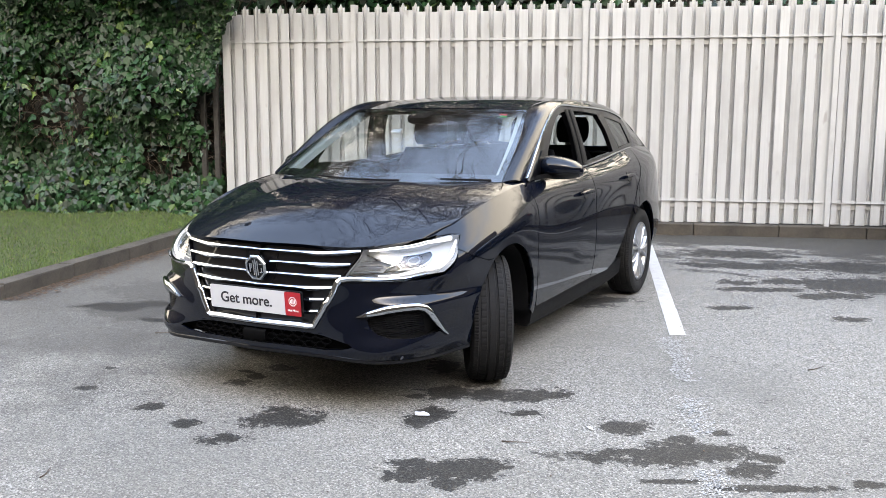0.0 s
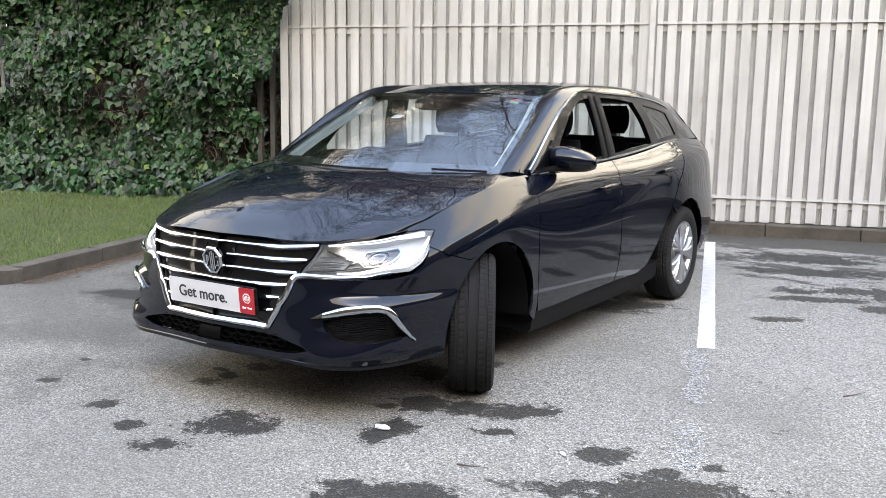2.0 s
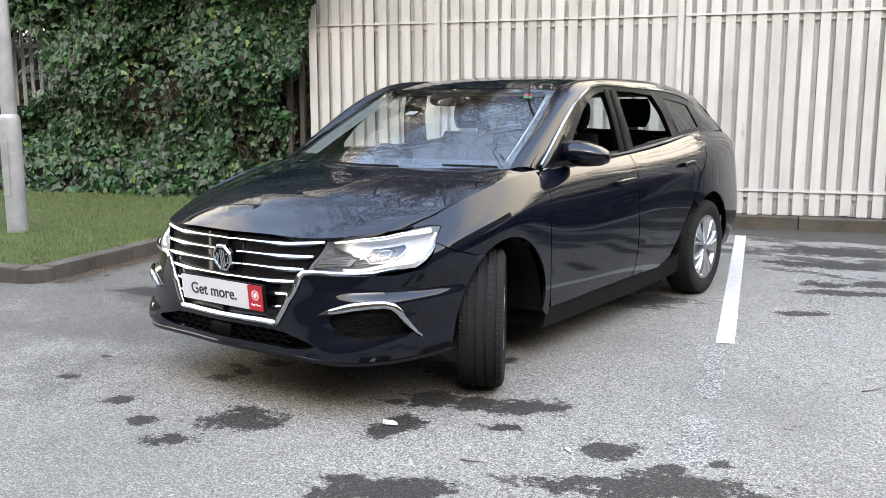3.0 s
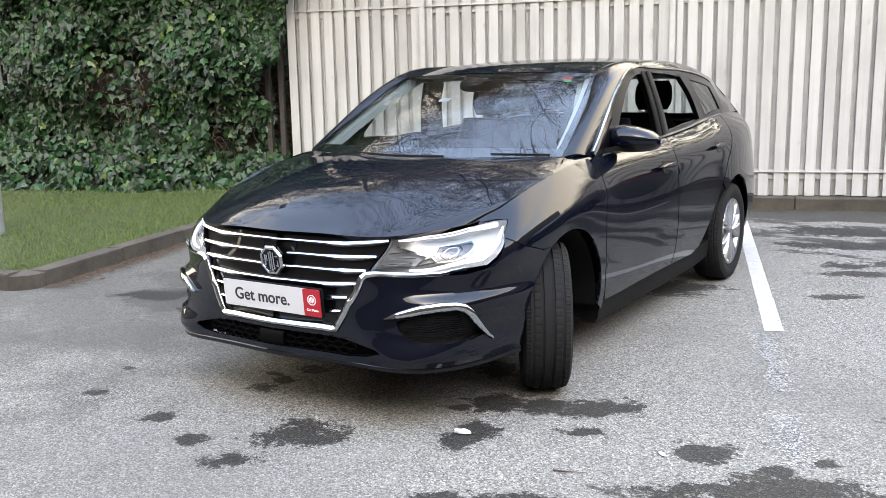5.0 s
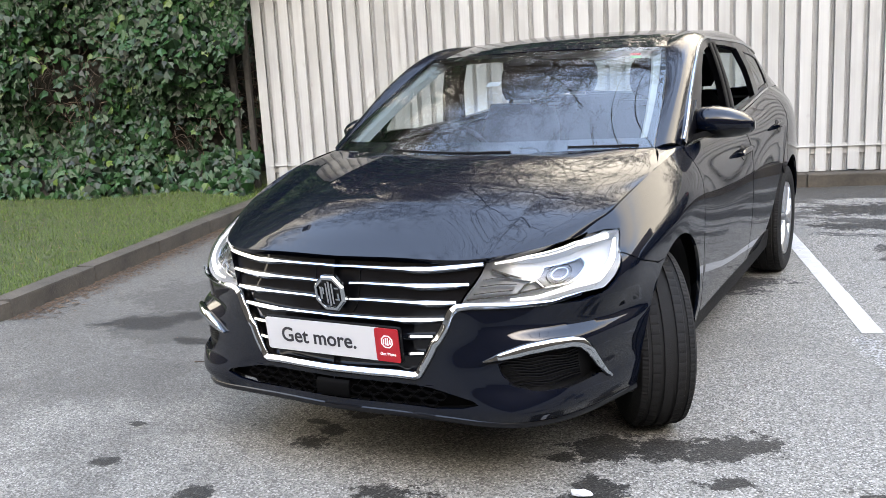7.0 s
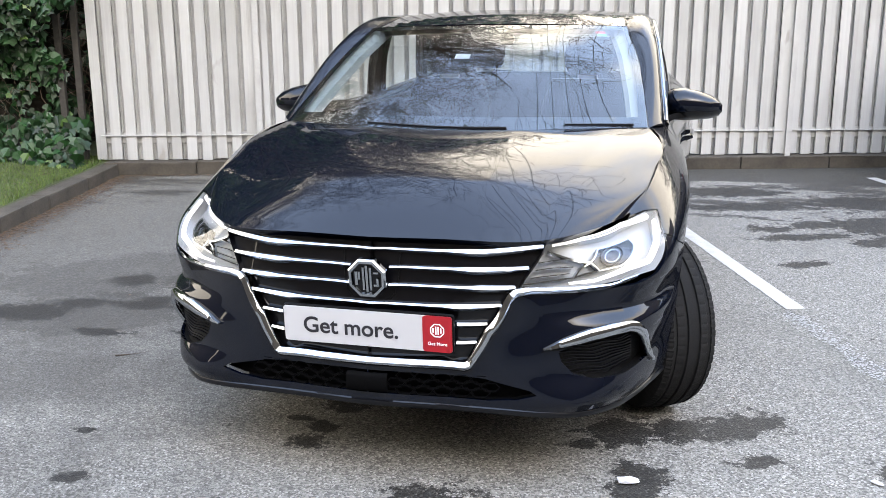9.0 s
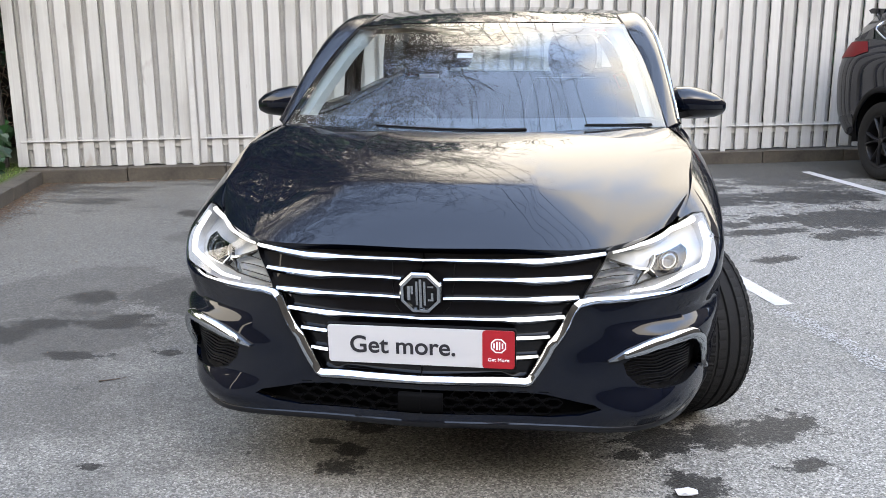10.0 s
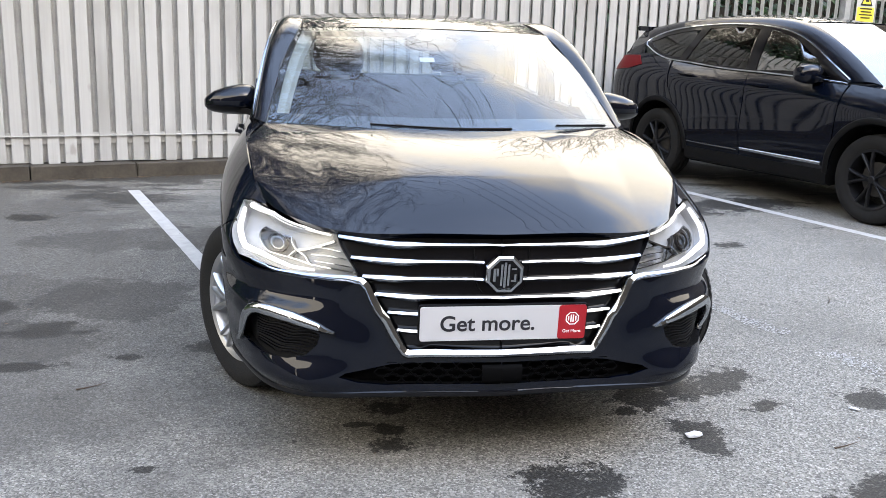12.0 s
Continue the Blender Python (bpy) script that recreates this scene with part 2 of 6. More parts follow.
def sheet(name, net, outer, material, parent, holes=(), step=0.03, depth=0.012, lift=0.0, side=1, label=""):
    """A panel of a net's surface inside an outline in (s, v). side -1: its mirror image, 0: both halves in one."""
    vs, fs = fill(outer, holes, step)
    p, n = net.at(vs[:, 0], vs[:, 1]), net.normal(vs[:, 0], vs[:, 1])
    fs = [list(f) for f in fs]
    f = fs[len(fs) // 2]
    if np.cross(p[f[1]] - p[f[0]], p[f[2]] - p[f[0]]) @ n[f[0]] < 0:
        fs = [q[::-1] for q in fs]
    p = p + n * lift
    if side == 0:
        mid = np.abs(p[:, 0]) < 1e-4
        p[mid, 0] = 0
        twin = np.where(mid, np.arange(len(p)), -1)
        twin[~mid] = len(p) + np.arange((~mid).sum())
        flip = np.array([-1, 1, 1])
        p, n = np.concatenate([p, p[~mid] * flip]), np.concatenate([n, n[~mid] * flip])
        fs = fs + [[int(twin[k]) for k in q[::-1]] for q in fs]
    if depth:
        p, fs = rimmed(p, n, fs, depth)
    p = np.array(p)
    if side < 0:
        p, fs = p * np.array([-1, 1, 1]), [q[::-1] for q in fs]
    ob = part(name, mesh_of(name, p, fs, material, True), material, parent, label)
    if depth:
        ob.data.set_sharp_from_angle(angle=radians(38))
    return ob




def whole(net, e=0.0):
    return [(e, e), (net.smax - e, e), (net.smax - e, net.vmax - e), (e, net.vmax - e)]


def along(net, sv, step=0.02):
    """Places and normals along a line in (s, v)."""
    pts = [np.array(sv[0])]
    for a, b in zip(sv[:-1], sv[1:]):
        a, b = np.array(a), np.array(b)
        n = max(1, int(np.linalg.norm(b - a) / step))
        pts += [a + (b - a) * k / n for k in range(1, n + 1)]
    q = np.array(pts)
    return net.at(q[:, 0], q[:, 1]), net.normal(q[:, 0], q[:, 1])


def ribbon(name, p, n, widths, thick, material, parent, lift=0.0, side=1, label="", closed=False):
    """A rounded strip along a line on a surface; side 0 gives the line and its mirror image as one."""
    p, n = np.array(p), np.array(n)
    w = np.interp(np.linspace(0, 1, len(p)), np.linspace(0, 1, len(widths)), widths)
    t = np.gradient(p, axis=0)
    t /= np.linalg.norm(t, axis=1)[:, None]
    a = np.cross(t, n)
    a /= np.linalg.norm(a, axis=1)[:, None]
    prof = [(-.5, 0), (-.46, .6), (-.3, 1), (.3, 1), (.46, .6), (.5, 0)]
    rings = [p + a * (w * x)[:, None] + n * (lift + thick * z) for x, z in prof]
    k = len(p)
    v = np.concatenate(rings)
    m = len(prof)
    fs = []
    for i in range(k if closed else k - 1):
        j = (i + 1) % k
        for r in range(m):
            q = (r + 1) % m
            fs.append([r * k + i, r * k + j, q * k + j, q * k + i])
    if not closed:
        fs += [[r * k for r in range(m)], [r * k + k - 1 for r in reversed(range(m))]]
    flip = np.array([-1, 1, 1])
    if side < 0:
        v, fs = v * flip, [f[::-1] for f in fs]
    if side == 0:
        fs = fs + [[i + len(v) for i in f[::-1]] for f in fs]
        v = np.concatenate([v, v * flip])
    ob = part(name, mesh_of(name, v, fs, material, True), material, parent, label)
    ob.data.set_sharp_from_angle(angle=radians(50))
    return ob


def loft(name, rings, material, parent, label="", closed=True, caps=True, smooth=True):
    """A skin over rings of points of equal number."""
    r = np.array(rings, float)
    k, m = r.shape[:2]
    fs = []
    for i in range(k - 1):
        for j in range(m if closed else m - 1):
            q = (j + 1) % m
            fs.append([i * m + j, i * m + q, (i + 1) * m + q, (i + 1) * m + j])
    if caps:
        fs += [list(range(m))[::-1], [(k - 1) * m + j for j in range(m)]]
    ob = part(name, mesh_of(name, r.reshape(-1, 3), fs, material, smooth), material, parent, label)
    if smooth:
        ob.data.set_sharp_from_angle(angle=radians(40))
    return ob


def rounded(cx, cz, hx, hz, n=24, power=3.0):
    a = np.linspace(0, 2 * np.pi, n, endpoint=False)
    c, s = np.cos(a), np.sin(a)
    return np.stack([cx + hx * np.sign(c) * np.abs(c) ** (2 / power), cz + hz * np.sign(s) * np.abs(s) ** (2 / power)], 1)


def writing(name, text, size, material, parent, m, label="", bold=0.0):
    cu = bpy.data.curves.new(name, "FONT")
    cu.body, cu.size, cu.align_x, cu.align_y, cu.extrude, cu.offset = text, size, "CENTER", "CENTER", 0.0006, bold
    tmp = new(name, cu)
    me = bpy.data.meshes.new_from_object(tmp.evaluated_get(bpy.context.evaluated_depsgraph_get()))
    bpy.data.objects.remove(tmp)
    me.name = name
    me.materials.clear()
    me.materials.append(material)
    ob = part(name, me, material, parent, label)
    ob.matrix_local = m
    return ob


# ---- the yard ----
def tubes(lines, sides=5):
    """Tapered tubes along lines of (point, radius), all with the same number of points."""
    p = np.array([[q for q, _ in line] for line in lines], float)
    r = np.array([[w for _, w in line] for line in lines], float)
    t = np.gradient(p, axis=1)
    t /= np.linalg.norm(t, axis=2, keepdims=True) + 1e-9
    h = np.cross(t, [.31, .17, .93])
    h /= np.linalg.norm(h, axis=2, keepdims=True) + 1e-9
    g = np.cross(t, h)
    w = 2 * np.pi * np.arange(sides) / sides
    v = p[:, :, None] + r[:, :, None, None] * (np.cos(w)[:, None] * h[:, :, None] + np.sin(w)[:, None] * g[:, :, None])
    n, k = p.shape[:2]
    i = np.arange(n * k * sides).reshape(n, k, sides)
    f = np.stack([i[:, :-1], np.roll(i, -1, 2)[:, :-1], np.roll(i, -1, 2)[:, 1:], i[:, 1:]], -1)
    return v.reshape(-1, 3), f.reshape(-1, 4)


rng = np.random.default_rng(7)


def asphalt():
    """Pale worn asphalt: stone chips, broad wear, cracks, damp patches that lie where water stood, and painted shade on
    the lawn side.
    """
    m = bpy.data.materials.new("worn_asphalt")
    m.use_nodes = True
    nt = m.node_tree
    N, K = nt.nodes.new, nt.links.new
    b = nt.nodes["Principled BSDF"]
    tc = N("ShaderNodeTexCoord")

    def tex(scale, detail=3.0, rough=0.55):
        n = N("ShaderNodeTexNoise")
        n.inputs["Scale"].default_value, n.inputs["Detail"].default_value, n.inputs["Roughness"].default_value = scale, detail, rough
        K(tc.outputs["Object"], n.inputs["Vector"])
        return n.outputs[0]

    def maths(op, a, c, clamp=False):
        n = N("ShaderNodeMath")
        n.operation, n.use_clamp = op, clamp
        for k, v in enumerate((a, c)):
            if isinstance(v, (int, float)):
                n.inputs[k].default_value = v
            else:
                K(v, n.inputs[k])
        return n.outputs[0]

    def span(v, a0, a1, b0, b1):
        n = N("ShaderNodeMapRange")
        n.interpolation_type = "SMOOTHSTEP"
        K(v, n.inputs[0])
        for k, q in zip((1, 2, 3, 4), (a0, a1, b0, b1)):
            n.inputs[k].default_value = q
        return n.outputs[0]

    def mix(f, a, c):
        n = N("ShaderNodeMix")
        n.data_type = "RGBA"
        K(f, n.inputs["Factor"])
        for k, v in (("A", a), ("B", c)):
            if isinstance(v, tuple):
                n.inputs[k].default_value = (*v, 1)
            else:
                K(v, n.inputs[k])
        return n.outputs["Result"]

    chips = N("ShaderNodeTexVoronoi")
    chips.inputs["Scale"].default_value = 165
    K(tc.outputs["Object"], chips.inputs["Vector"])
    grey = N("ShaderNodeSeparateColor")
    K(chips.outputs["Color"], grey.inputs[0])
    stone = span(grey.outputs[0], 0.0, 1.0, 0.0, 1.0)
    col = mix(stone, (0.084, 0.081, 0.073), (0.262, 0.252, 0.226))
    col = mix(span(grey.outputs[2], 0.92, 0.94, 0.0, 0.8), col, (0.41, 0.396, 0.36))
    col = mix(span(tex(48, 5, 0.7), 0.54, 0.68, 0.0, 0.35), col, (0.088, 0.085, 0.077))
    col = mix(span(tex(420, 2), 0.45, 0.7, 0.0, 0.55), col, (0.075, 0.070, 0.060))
    col = mix(span(tex(0.55, 5), 0.42, 0.68, 0.0, 0.5), col, (0.100, 0.095, 0.085))
    col = mix(span(tex(2.6, 6, 0.6), 0.55, 0.8, 0.0, 0.4), col, (0.225, 0.214, 0.192))
    # damp patches: place (x, y), half length, half width, turn
    warp = N("ShaderNodeTexNoise")
    warp.inputs["Scale"].default_value, warp.inputs["Detail"].default_value, warp.inputs["Roughness"].default_value = 6.0, 12.0, 0.68
    K(tc.outputs["Object"], warp.inputs["Vector"])

    def spot(x, y, a, c, turn):
        mp = N("ShaderNodeMapping")
        mp.vector_type = "TEXTURE"
        mp.inputs["Location"].default_value = (x, y, 0)
        mp.inputs["Rotation"].default_value = (0, 0, radians(turn))
        mp.inputs["Scale"].default_value = (a, c, 1)
        K(tc.outputs["Object"], mp.inputs["Vector"])
        ln = N("ShaderNodeVectorMath")
        ln.operation = "LENGTH"
        K(mp.outputs[0], ln.inputs[0])
        return ln.outputs["Value"]

    wet = None
    for q in DAMP:
        d = spot(*q)
        wet = d if wet is None else maths("MINIMUM", wet, d)
    fine = maths("MULTIPLY", maths("SUBTRACT", tex(21, 10, 0.78), 0.5), 3.5)
    grit = maths("MULTIPLY", maths("SUBTRACT", grey.outputs[1], 0.5), 0.16)
    edge = maths("ADD", maths("ADD", wet, maths("ADD", fine, grit)), maths("MULTIPLY", maths("SUBTRACT", warp.outputs[0], 0.5), 3.4))
    damp = span(edge, 1.02, 1.12, 1.0, 0.0)
    # long damp streaks towards the fence
    st = N("ShaderNodeMapping")
    st.inputs["Scale"].default_value = (0.75, 2.2, 1)
    st.inputs["Rotation"].default_value = (0, 0, radians(-17))
    K(tc.outputs["Object"], st.inputs["Vector"])
    sn = N("ShaderNodeTexNoise")
    sn.inputs["Scale"].default_value, sn.inputs["Detail"].default_value, sn.inputs["Roughness"].default_value = 1.3, 10.0, 0.66
    K(st.outputs[0], sn.inputs["Vector"])
    sep = N("ShaderNodeSeparateXYZ")
    K(st.outputs[0], sep.inputs[0])
    far = span(sep.outputs["Y"], 3.0 * 2.2, 6.0 * 2.2, 0.0, 0.17)
    gutter = span(sep.outputs["Y"], 6.0 * 2.2, 6.4 * 2.2, 0.0, 0.8)
    streak = span(maths("ADD", maths("ADD", sn.outputs[0], maths("MULTIPLY", fine, 0.12)), maths("ADD", far, gutter)), 0.655, 0.69, 0.0, 0.85)
    damp = maths("MAXIMUM", damp, streak, True)
    # small splashes
    damp = maths("MAXIMUM", damp, maths("MAXIMUM", span(tex(5.5, 6, 0.65), 0.675, 0.70, 0.0, 0.85), span(tex(13, 6, 0.65), 0.67, 0.69, 0.0, 0.85)), True)
    col = mix(maths("MULTIPLY", damp, span(grey.outputs[1], 0.55, 1.0, 0.94, 0.72)), col, (0.013, 0.012, 0.0105))
    # the dimmer lawn side painted as one broad dark zone, plus ragged half-dry patches
    rough_edge = maths("MULTIPLY", maths("SUBTRACT", tex(1.6, 9, 0.66), 0.5), 2.0)
    for x, y, a, c, turn, soft, most in DIM_AND_DAMP:
        d = maths("ADD", maths("ADD", spot(x, y, a, c, turn), rough_edge), maths("MULTIPLY", fine, 0.22))
        col = mix(span(d, 0.9 - soft, 0.9 + soft, most, 0.0), col, (0.03, 0.028, 0.025))
    b.inputs["Specular IOR Level"].default_value = 0.2
    K(col, b.inputs["Base Color"])
    K(span(damp, 0.0, 1.0, 0.85, 0.62), b.inputs["Roughness"])
    bp = N("ShaderNodeBump")
    bp.inputs["Strength"].default_value, bp.inputs["Distance"].default_value = 0.55, 0.004
    K(maths("ADD", chips.outputs["Distance"], maths("MULTIPLY", tex(160, 4), 0.7)), bp.inputs["Height"])
    K(bp.outputs[0], b.inputs["Normal"])
    return m


DAMP = [(.71, .62, .13, .11, 35), (.92, .70, .13, .08, 35), (1.11, .76, .16, .09, 35), (.80, .29, .08, .09, 60), (.79, .16, .10, .06, -50), (.60, .50, .06, .04, 20),
        (.21, -.07, .16, .13, 30), (.16, -.40, .09, .06, 35), (-.33, .28, .08, .05, 0), (-.28, .60, .08, .06, 0), (1.64, .53, .10, .08, 30),
        (1.90, .29, .33, .10, 30), (1.14, -.27, .23, .10, 32), (.48, 1.04, .08, .12, 35), (.65, 1.31, .05, .06, 0), (.59, 3.04, .32, .2, 35), (1.61, 3.29, .13, .07, 35),
        (1.38, 5.2, .5, .18, 20), (1.70, 4.10, .32, .09, 25), (-2.28, 1.34, .26, .13, 20), (-1.79, 1.6, .2, .07, 0), (-1.72, 1.15, .14, .05, 0), (1.95, 4.58, .35, .12, 10),
        (2.3, 5.55, .6, .3, 17), (2.45, 4.65, .55, .34, 17), (1.2, 5.9, .5, .25, 17), (3.3, 4.9, .6, .25, 17), (1.5, 4.33, .14, .12, 10), (2.24, 4.1, .26, .12, 27),
        (1.72, .23, .13, .05, 27), (2.18, .25, .12, .07, 27), (1.88, .48, .06, .04, 27), (2.02, .62, .04, .04, 27), (.99, -.28, .09, .05, 27), (1.22, -.40, .06, .07, 27),
        (1.93, 0, .13, .025, 27), (2.3, .11, .20, .03, 27), (2.61, .31, .06, .03, 27), (1.15, .48, .07, .04, 20), (2.41, 3.27, .11, .09, 27), (2.25, .42, .05, .05, 27),
        (-.14, -.32, .06, .05, 27), (-.43, -.22, .06, .05, 27), (-.94, -.15, .05, .03, 27), (-.30, .41, .05, .04, 0), (-.42, .46, .05, .02, 0), (-1.11, .18, .05, .025, 0),
        (-1.33, 1.24, .06, .03, 0), (-2.51, 4.31, .15, .12, 0), (-2.09, 2.0, .15, .10, 11), (-1.75, 1.69, .10, .06, 11), (-2.12, 1.53, .13, .08, 11), (-1.02, 1.34, .08, .07, 0)]
# first entry: shade over the lawn side, as colour; the others: half-dry patches
DIM_AND_DAMP = [(-2.9, 2.9, 2.1, 4.2, 17, .35, .52), (-1.50, 2.15, .46, .40, 0, .05, .5), (-2.3, 2.1, .8, .5, 17, .05, .35), (-1.6, 3.6, .7, .4, 17, .05, .35), (-1.9, 1.4, .5, .4, 10, .06, .4)]
GROUND = asphalt()


def site(ob):
    ob.matrix_world = SITE @ ob.matrix_world
    return ob


def shape(name, label, category, bm, material, kind="structure"):
    return tagged(site(part(name, bm, material, None)), label, category, kind=kind)


gm = boxed(-300, 300, -300, 300, -0.5, 0.0)
ground = tagged(part("ground", gm, GROUND, None), "pale worn asphalt car park with dark damp patches", "ground", kind="structure")

# bay lines: real paint with ragged edges
def bay_line(u0, u1, m0, m1, worn=False):
    bm = bmesh.new()
    n = int((m1 - m0) / .04)
    l, r = [], []
    for k in range(n + 1):
        m = m0 + (m1 - m0) * k / n
        l.append(bm.verts.new((u0 + rng.normal(0, .0012), m + (rng.normal(0, .006) if k in (0, n) else 0), .003)))
        r.append(bm.verts.new((u1 + rng.normal(0, .0012), m + (rng.normal(0, .006) if k in (0, n) else 0), .003)))
    for k in range(n):
        bm.faces.new((l[k], r[k], r[k + 1], l[k + 1]))
    return shape("bay_line", "worn white painted bay line on the asphalt", "line", bm, LINE)


bay_line(-.32, -.225, 2.65, 5.85)
bay_line(2.02, 2.12, 1.78, 6.03)
bay_line(4.50, 4.60, 1.2, 5.95)


def faded():
    """The ghost of an older line: specks of paint left on the chips."""
    vs, fs = [], []
    for k in range(3600):
        u, m = 2.02 + rng.normal(0, .035), rng.uniform(-1.2, 1.72)
        if noise.noise(Vector((u * 3, m * 2.2, 0))) < -.12:
            continue
        s, a = rng.uniform(.0025, .007), rng.uniform(0, 6.28)
        i = len(vs)
        vs += [(u + s * math.cos(a + q), m + s * math.sin(a + q) * rng.uniform(.5, 1), .0025) for q in (0, 1.6, 3.1, 4.7)]
        fs.append((i, i + 1, i + 2, i + 3))
    ob = part("faded_paint", mesh_of("faded_paint", vs, fs, LINE), LINE, None)
    return tagged(site(ob), "faint remains of an old white line", "paint", kind="stuff")


faded()

# kerbs, stone by stone
def kerb_run(name, label, start, step, count, turn, wide=.15, high=.115, long=.915):
    k = thing(name, label, "kerb", SITE, kind="structure")
    for i in range(count):
        bm = bmesh.new()
        box(bm, 0, long - .008, 0, wide, -.12, high, bevel=.012)
        for v in bm.verts:
            v.co += Vector((0, rng.normal(0, .0025), rng.normal(0, .003)))
        p = part("kerb_stone", bm, CONCRETE, k)
        p.matrix_local = Matrix.Translation((start[0] + step[0] * i, start[1] + step[1] * i, 0)) @ Matrix.Rotation(radians(turn), 4, "Z")
    return k


kerb_run("kerb_fence", "weathered concrete kerb stones under the fence", (-2.87, 6.62), (.915, 0), 17, 0, wide=.17, high=.125)
kerb_run("kerb_lawn", "weathered concrete kerb stones along the lawn", (-2.72, 2.05), (0, .915), 5, 90)
kerb_run("kerb_end", "weathered concrete kerb stones at the lawn's end", (-3.79, 1.88), (-.915, 0), 6, 0, wide=.15)
bm = bmesh.new()
pv = [(-2.72 - .17 * (1 - math.cos(a)), 2.05 - .17 * math.sin(a)) for a in np.linspace(0, math.pi / 2, 7)]
pi_ = [(-2.87 - .02 * (1 - math.cos(a)), 2.05 - .02 * math.sin(a)) for a in np.linspace(0, math.pi / 2, 7)]
lo = [[bm.verts.new((x, y, z)) for x, y in q] for q, z in ((pv, -.1), (pv, .1), (pi_, .115), (pi_, -.1))]
for a, c in zip(lo, lo[1:]):
    for k in range(6):
        bm.faces.new((a[k], a[k + 1], c[k + 1], c[k]))
shape("kerb_corner", "rounded concrete kerb corner of the lawn", "kerb", bm, CONCRETE)
shape("kerb_corner", "rounded concrete kerb corner of the lawn", "kerb", boxed(-2.9, -2.875, 1.885, 2.05, -.1, .11), CONCRETE)

# lawn: uneven turf with blades
def turf_z(u, m):
    return .10 + .02 * noise.noise(Vector((u * .9, m * .9, 0))) + .035 * min(1, max(0, (m - 3) / 4))


bm = bmesh.new()
nu, nm = 60, 44
gv = [[None] * (nm + 1) for _ in range(nu + 1)]
for i in range(nu + 1):
    for j in range(nm + 1):
        u, m = -2.865 - 30 * (i / nu) ** 2.2, 2.03 + 12 * (j / nm) ** 1.3
        gv[i][j] = bm.verts.new((u, m, turf_z(u, m)))
for i in range(nu):
    for j in range(nm):
        bm.faces.new((gv[i][j], gv[i][j + 1], gv[i + 1][j + 1], gv[i + 1][j]))
lawn = shape("lawn_soil", "green lawn turf with bare earthy spots", "lawn", bm, GRASS)


def island_mat(name, dark, light, rough=0.5, warm=None):
    """Leaves and blades: each takes its own shade between two colours."""
    m = bpy.data.materials.new(name)
    m.use_nodes = True
    nt = m.node_tree
    b = nt.nodes["Principled BSDF"]
    g, r = nt.nodes.new("ShaderNodeNewGeometry"), nt.nodes.new("ShaderNodeValToRGB")
    r.color_ramp.elements[0].color, r.color_ramp.elements[1].color = (*dark, 1), (*light, 1)
    if warm:
        e = r.color_ramp.elements.new(0.965)
        e.color = (*light, 1)
        r.color_ramp.elements[-1].color = (*warm, 1)
    nt.links.new(g.outputs["Random Per Island"], r.inputs[0])
    nt.links.new(r.outputs[0], b.inputs["Base Color"])
    b.inputs["Roughness"].default_value = rough
    return m


BLADE = island_mat("grass_blade", (0.022, 0.05, 0.007), (0.092, 0.142, 0.018), 0.6, (0.22, 0.17, 0.065))
IVY = island_mat("ivy_leaves", (0.0012, 0.0062, 0.0026), (0.0165, 0.058, 0.0165), 0.42, (0.07, 0.11, 0.02))
IVY.node_tree.nodes["Principled BSDF"].inputs["Specular IOR Level"].default_value = 0.35
DEAD = island_mat("dead_leaves", (0.02, 0.014, 0.009), (0.115, 0.07, 0.038), 0.8)
TWIG = island_mat("dry_twigs", (0.03, 0.022, 0.017), (0.10, 0.07, 0.05), 0.9)

vs, fs = [], []
for k in range(80000):
    u = -2.9 - 6.6 * rng.random() ** 1.3
    m = 2.06 + 5.0 * rng.random()
    z = turf_z(u, m)
    h, a, w = rng.uniform(.015, .04), rng.uniform(0, 6.28), rng.uniform(.0015, .0035)
    lx, ly = rng.normal(0, .014), rng.normal(0, .014)
    i = len(vs)
    vs += [(u - w * math.cos(a), m - w * math.sin(a), z - .004), (u + w * math.cos(a), m + w * math.sin(a), z - .004), (u + lx, m + ly, z + h)]
    fs.append((i, i + 1, i + 2))
tagged(site(part("grass", mesh_of("grass", vs, fs, BLADE), BLADE, None)), "short green grass blades of the lawn", "grass", kind="stuff")


def litter(name, label, n, place, size, material):
    vs, fs = [], []
    for _ in range(n):
        u, m, z = place()
        s, a, t = rng.uniform(*size), rng.uniform(0, 6.28), rng.uniform(-.4, .4)
        i = len(vs)
        for q, r in ((0, 1), (1.3, .5), (3.14, 1), (4.4, .45)):
            vs.append((u + s * r * math.cos(a + q), m + s * r * math.sin(a + q), z + .004 + abs(s * r * t * math.sin(q + 1))))
        fs.append((i, i + 1, i + 2, i + 3))
    return tagged(site(part(name, mesh_of(name, vs, fs, material), material, None)), label, "leaf litter", kind="stuff")


litter("fallen_leaves", "brown leaves and dirt along the lawn kerb", 4200, lambda: (-2.71 + abs(rng.normal(0, .15)) * rng.random() ** .5, rng.uniform(2, 6.5), 0), (.005, .022), DEAD)
litter("fallen_leaves", "brown leaves scattered on the lawn", 420, lambda: ((lambda u, m: (u, m, turf_z(u, m) + .015))(rng.uniform(-8, -2.95), rng.uniform(2.1, 6.6))), (.012, .03), DEAD)
litter("fallen_leaves", "small bits of leaf on the asphalt", 650, lambda: (rng.uniform(-2.6, 5), rng.uniform(-3.2, 6.5), 0), (.003, .011), DEAD)
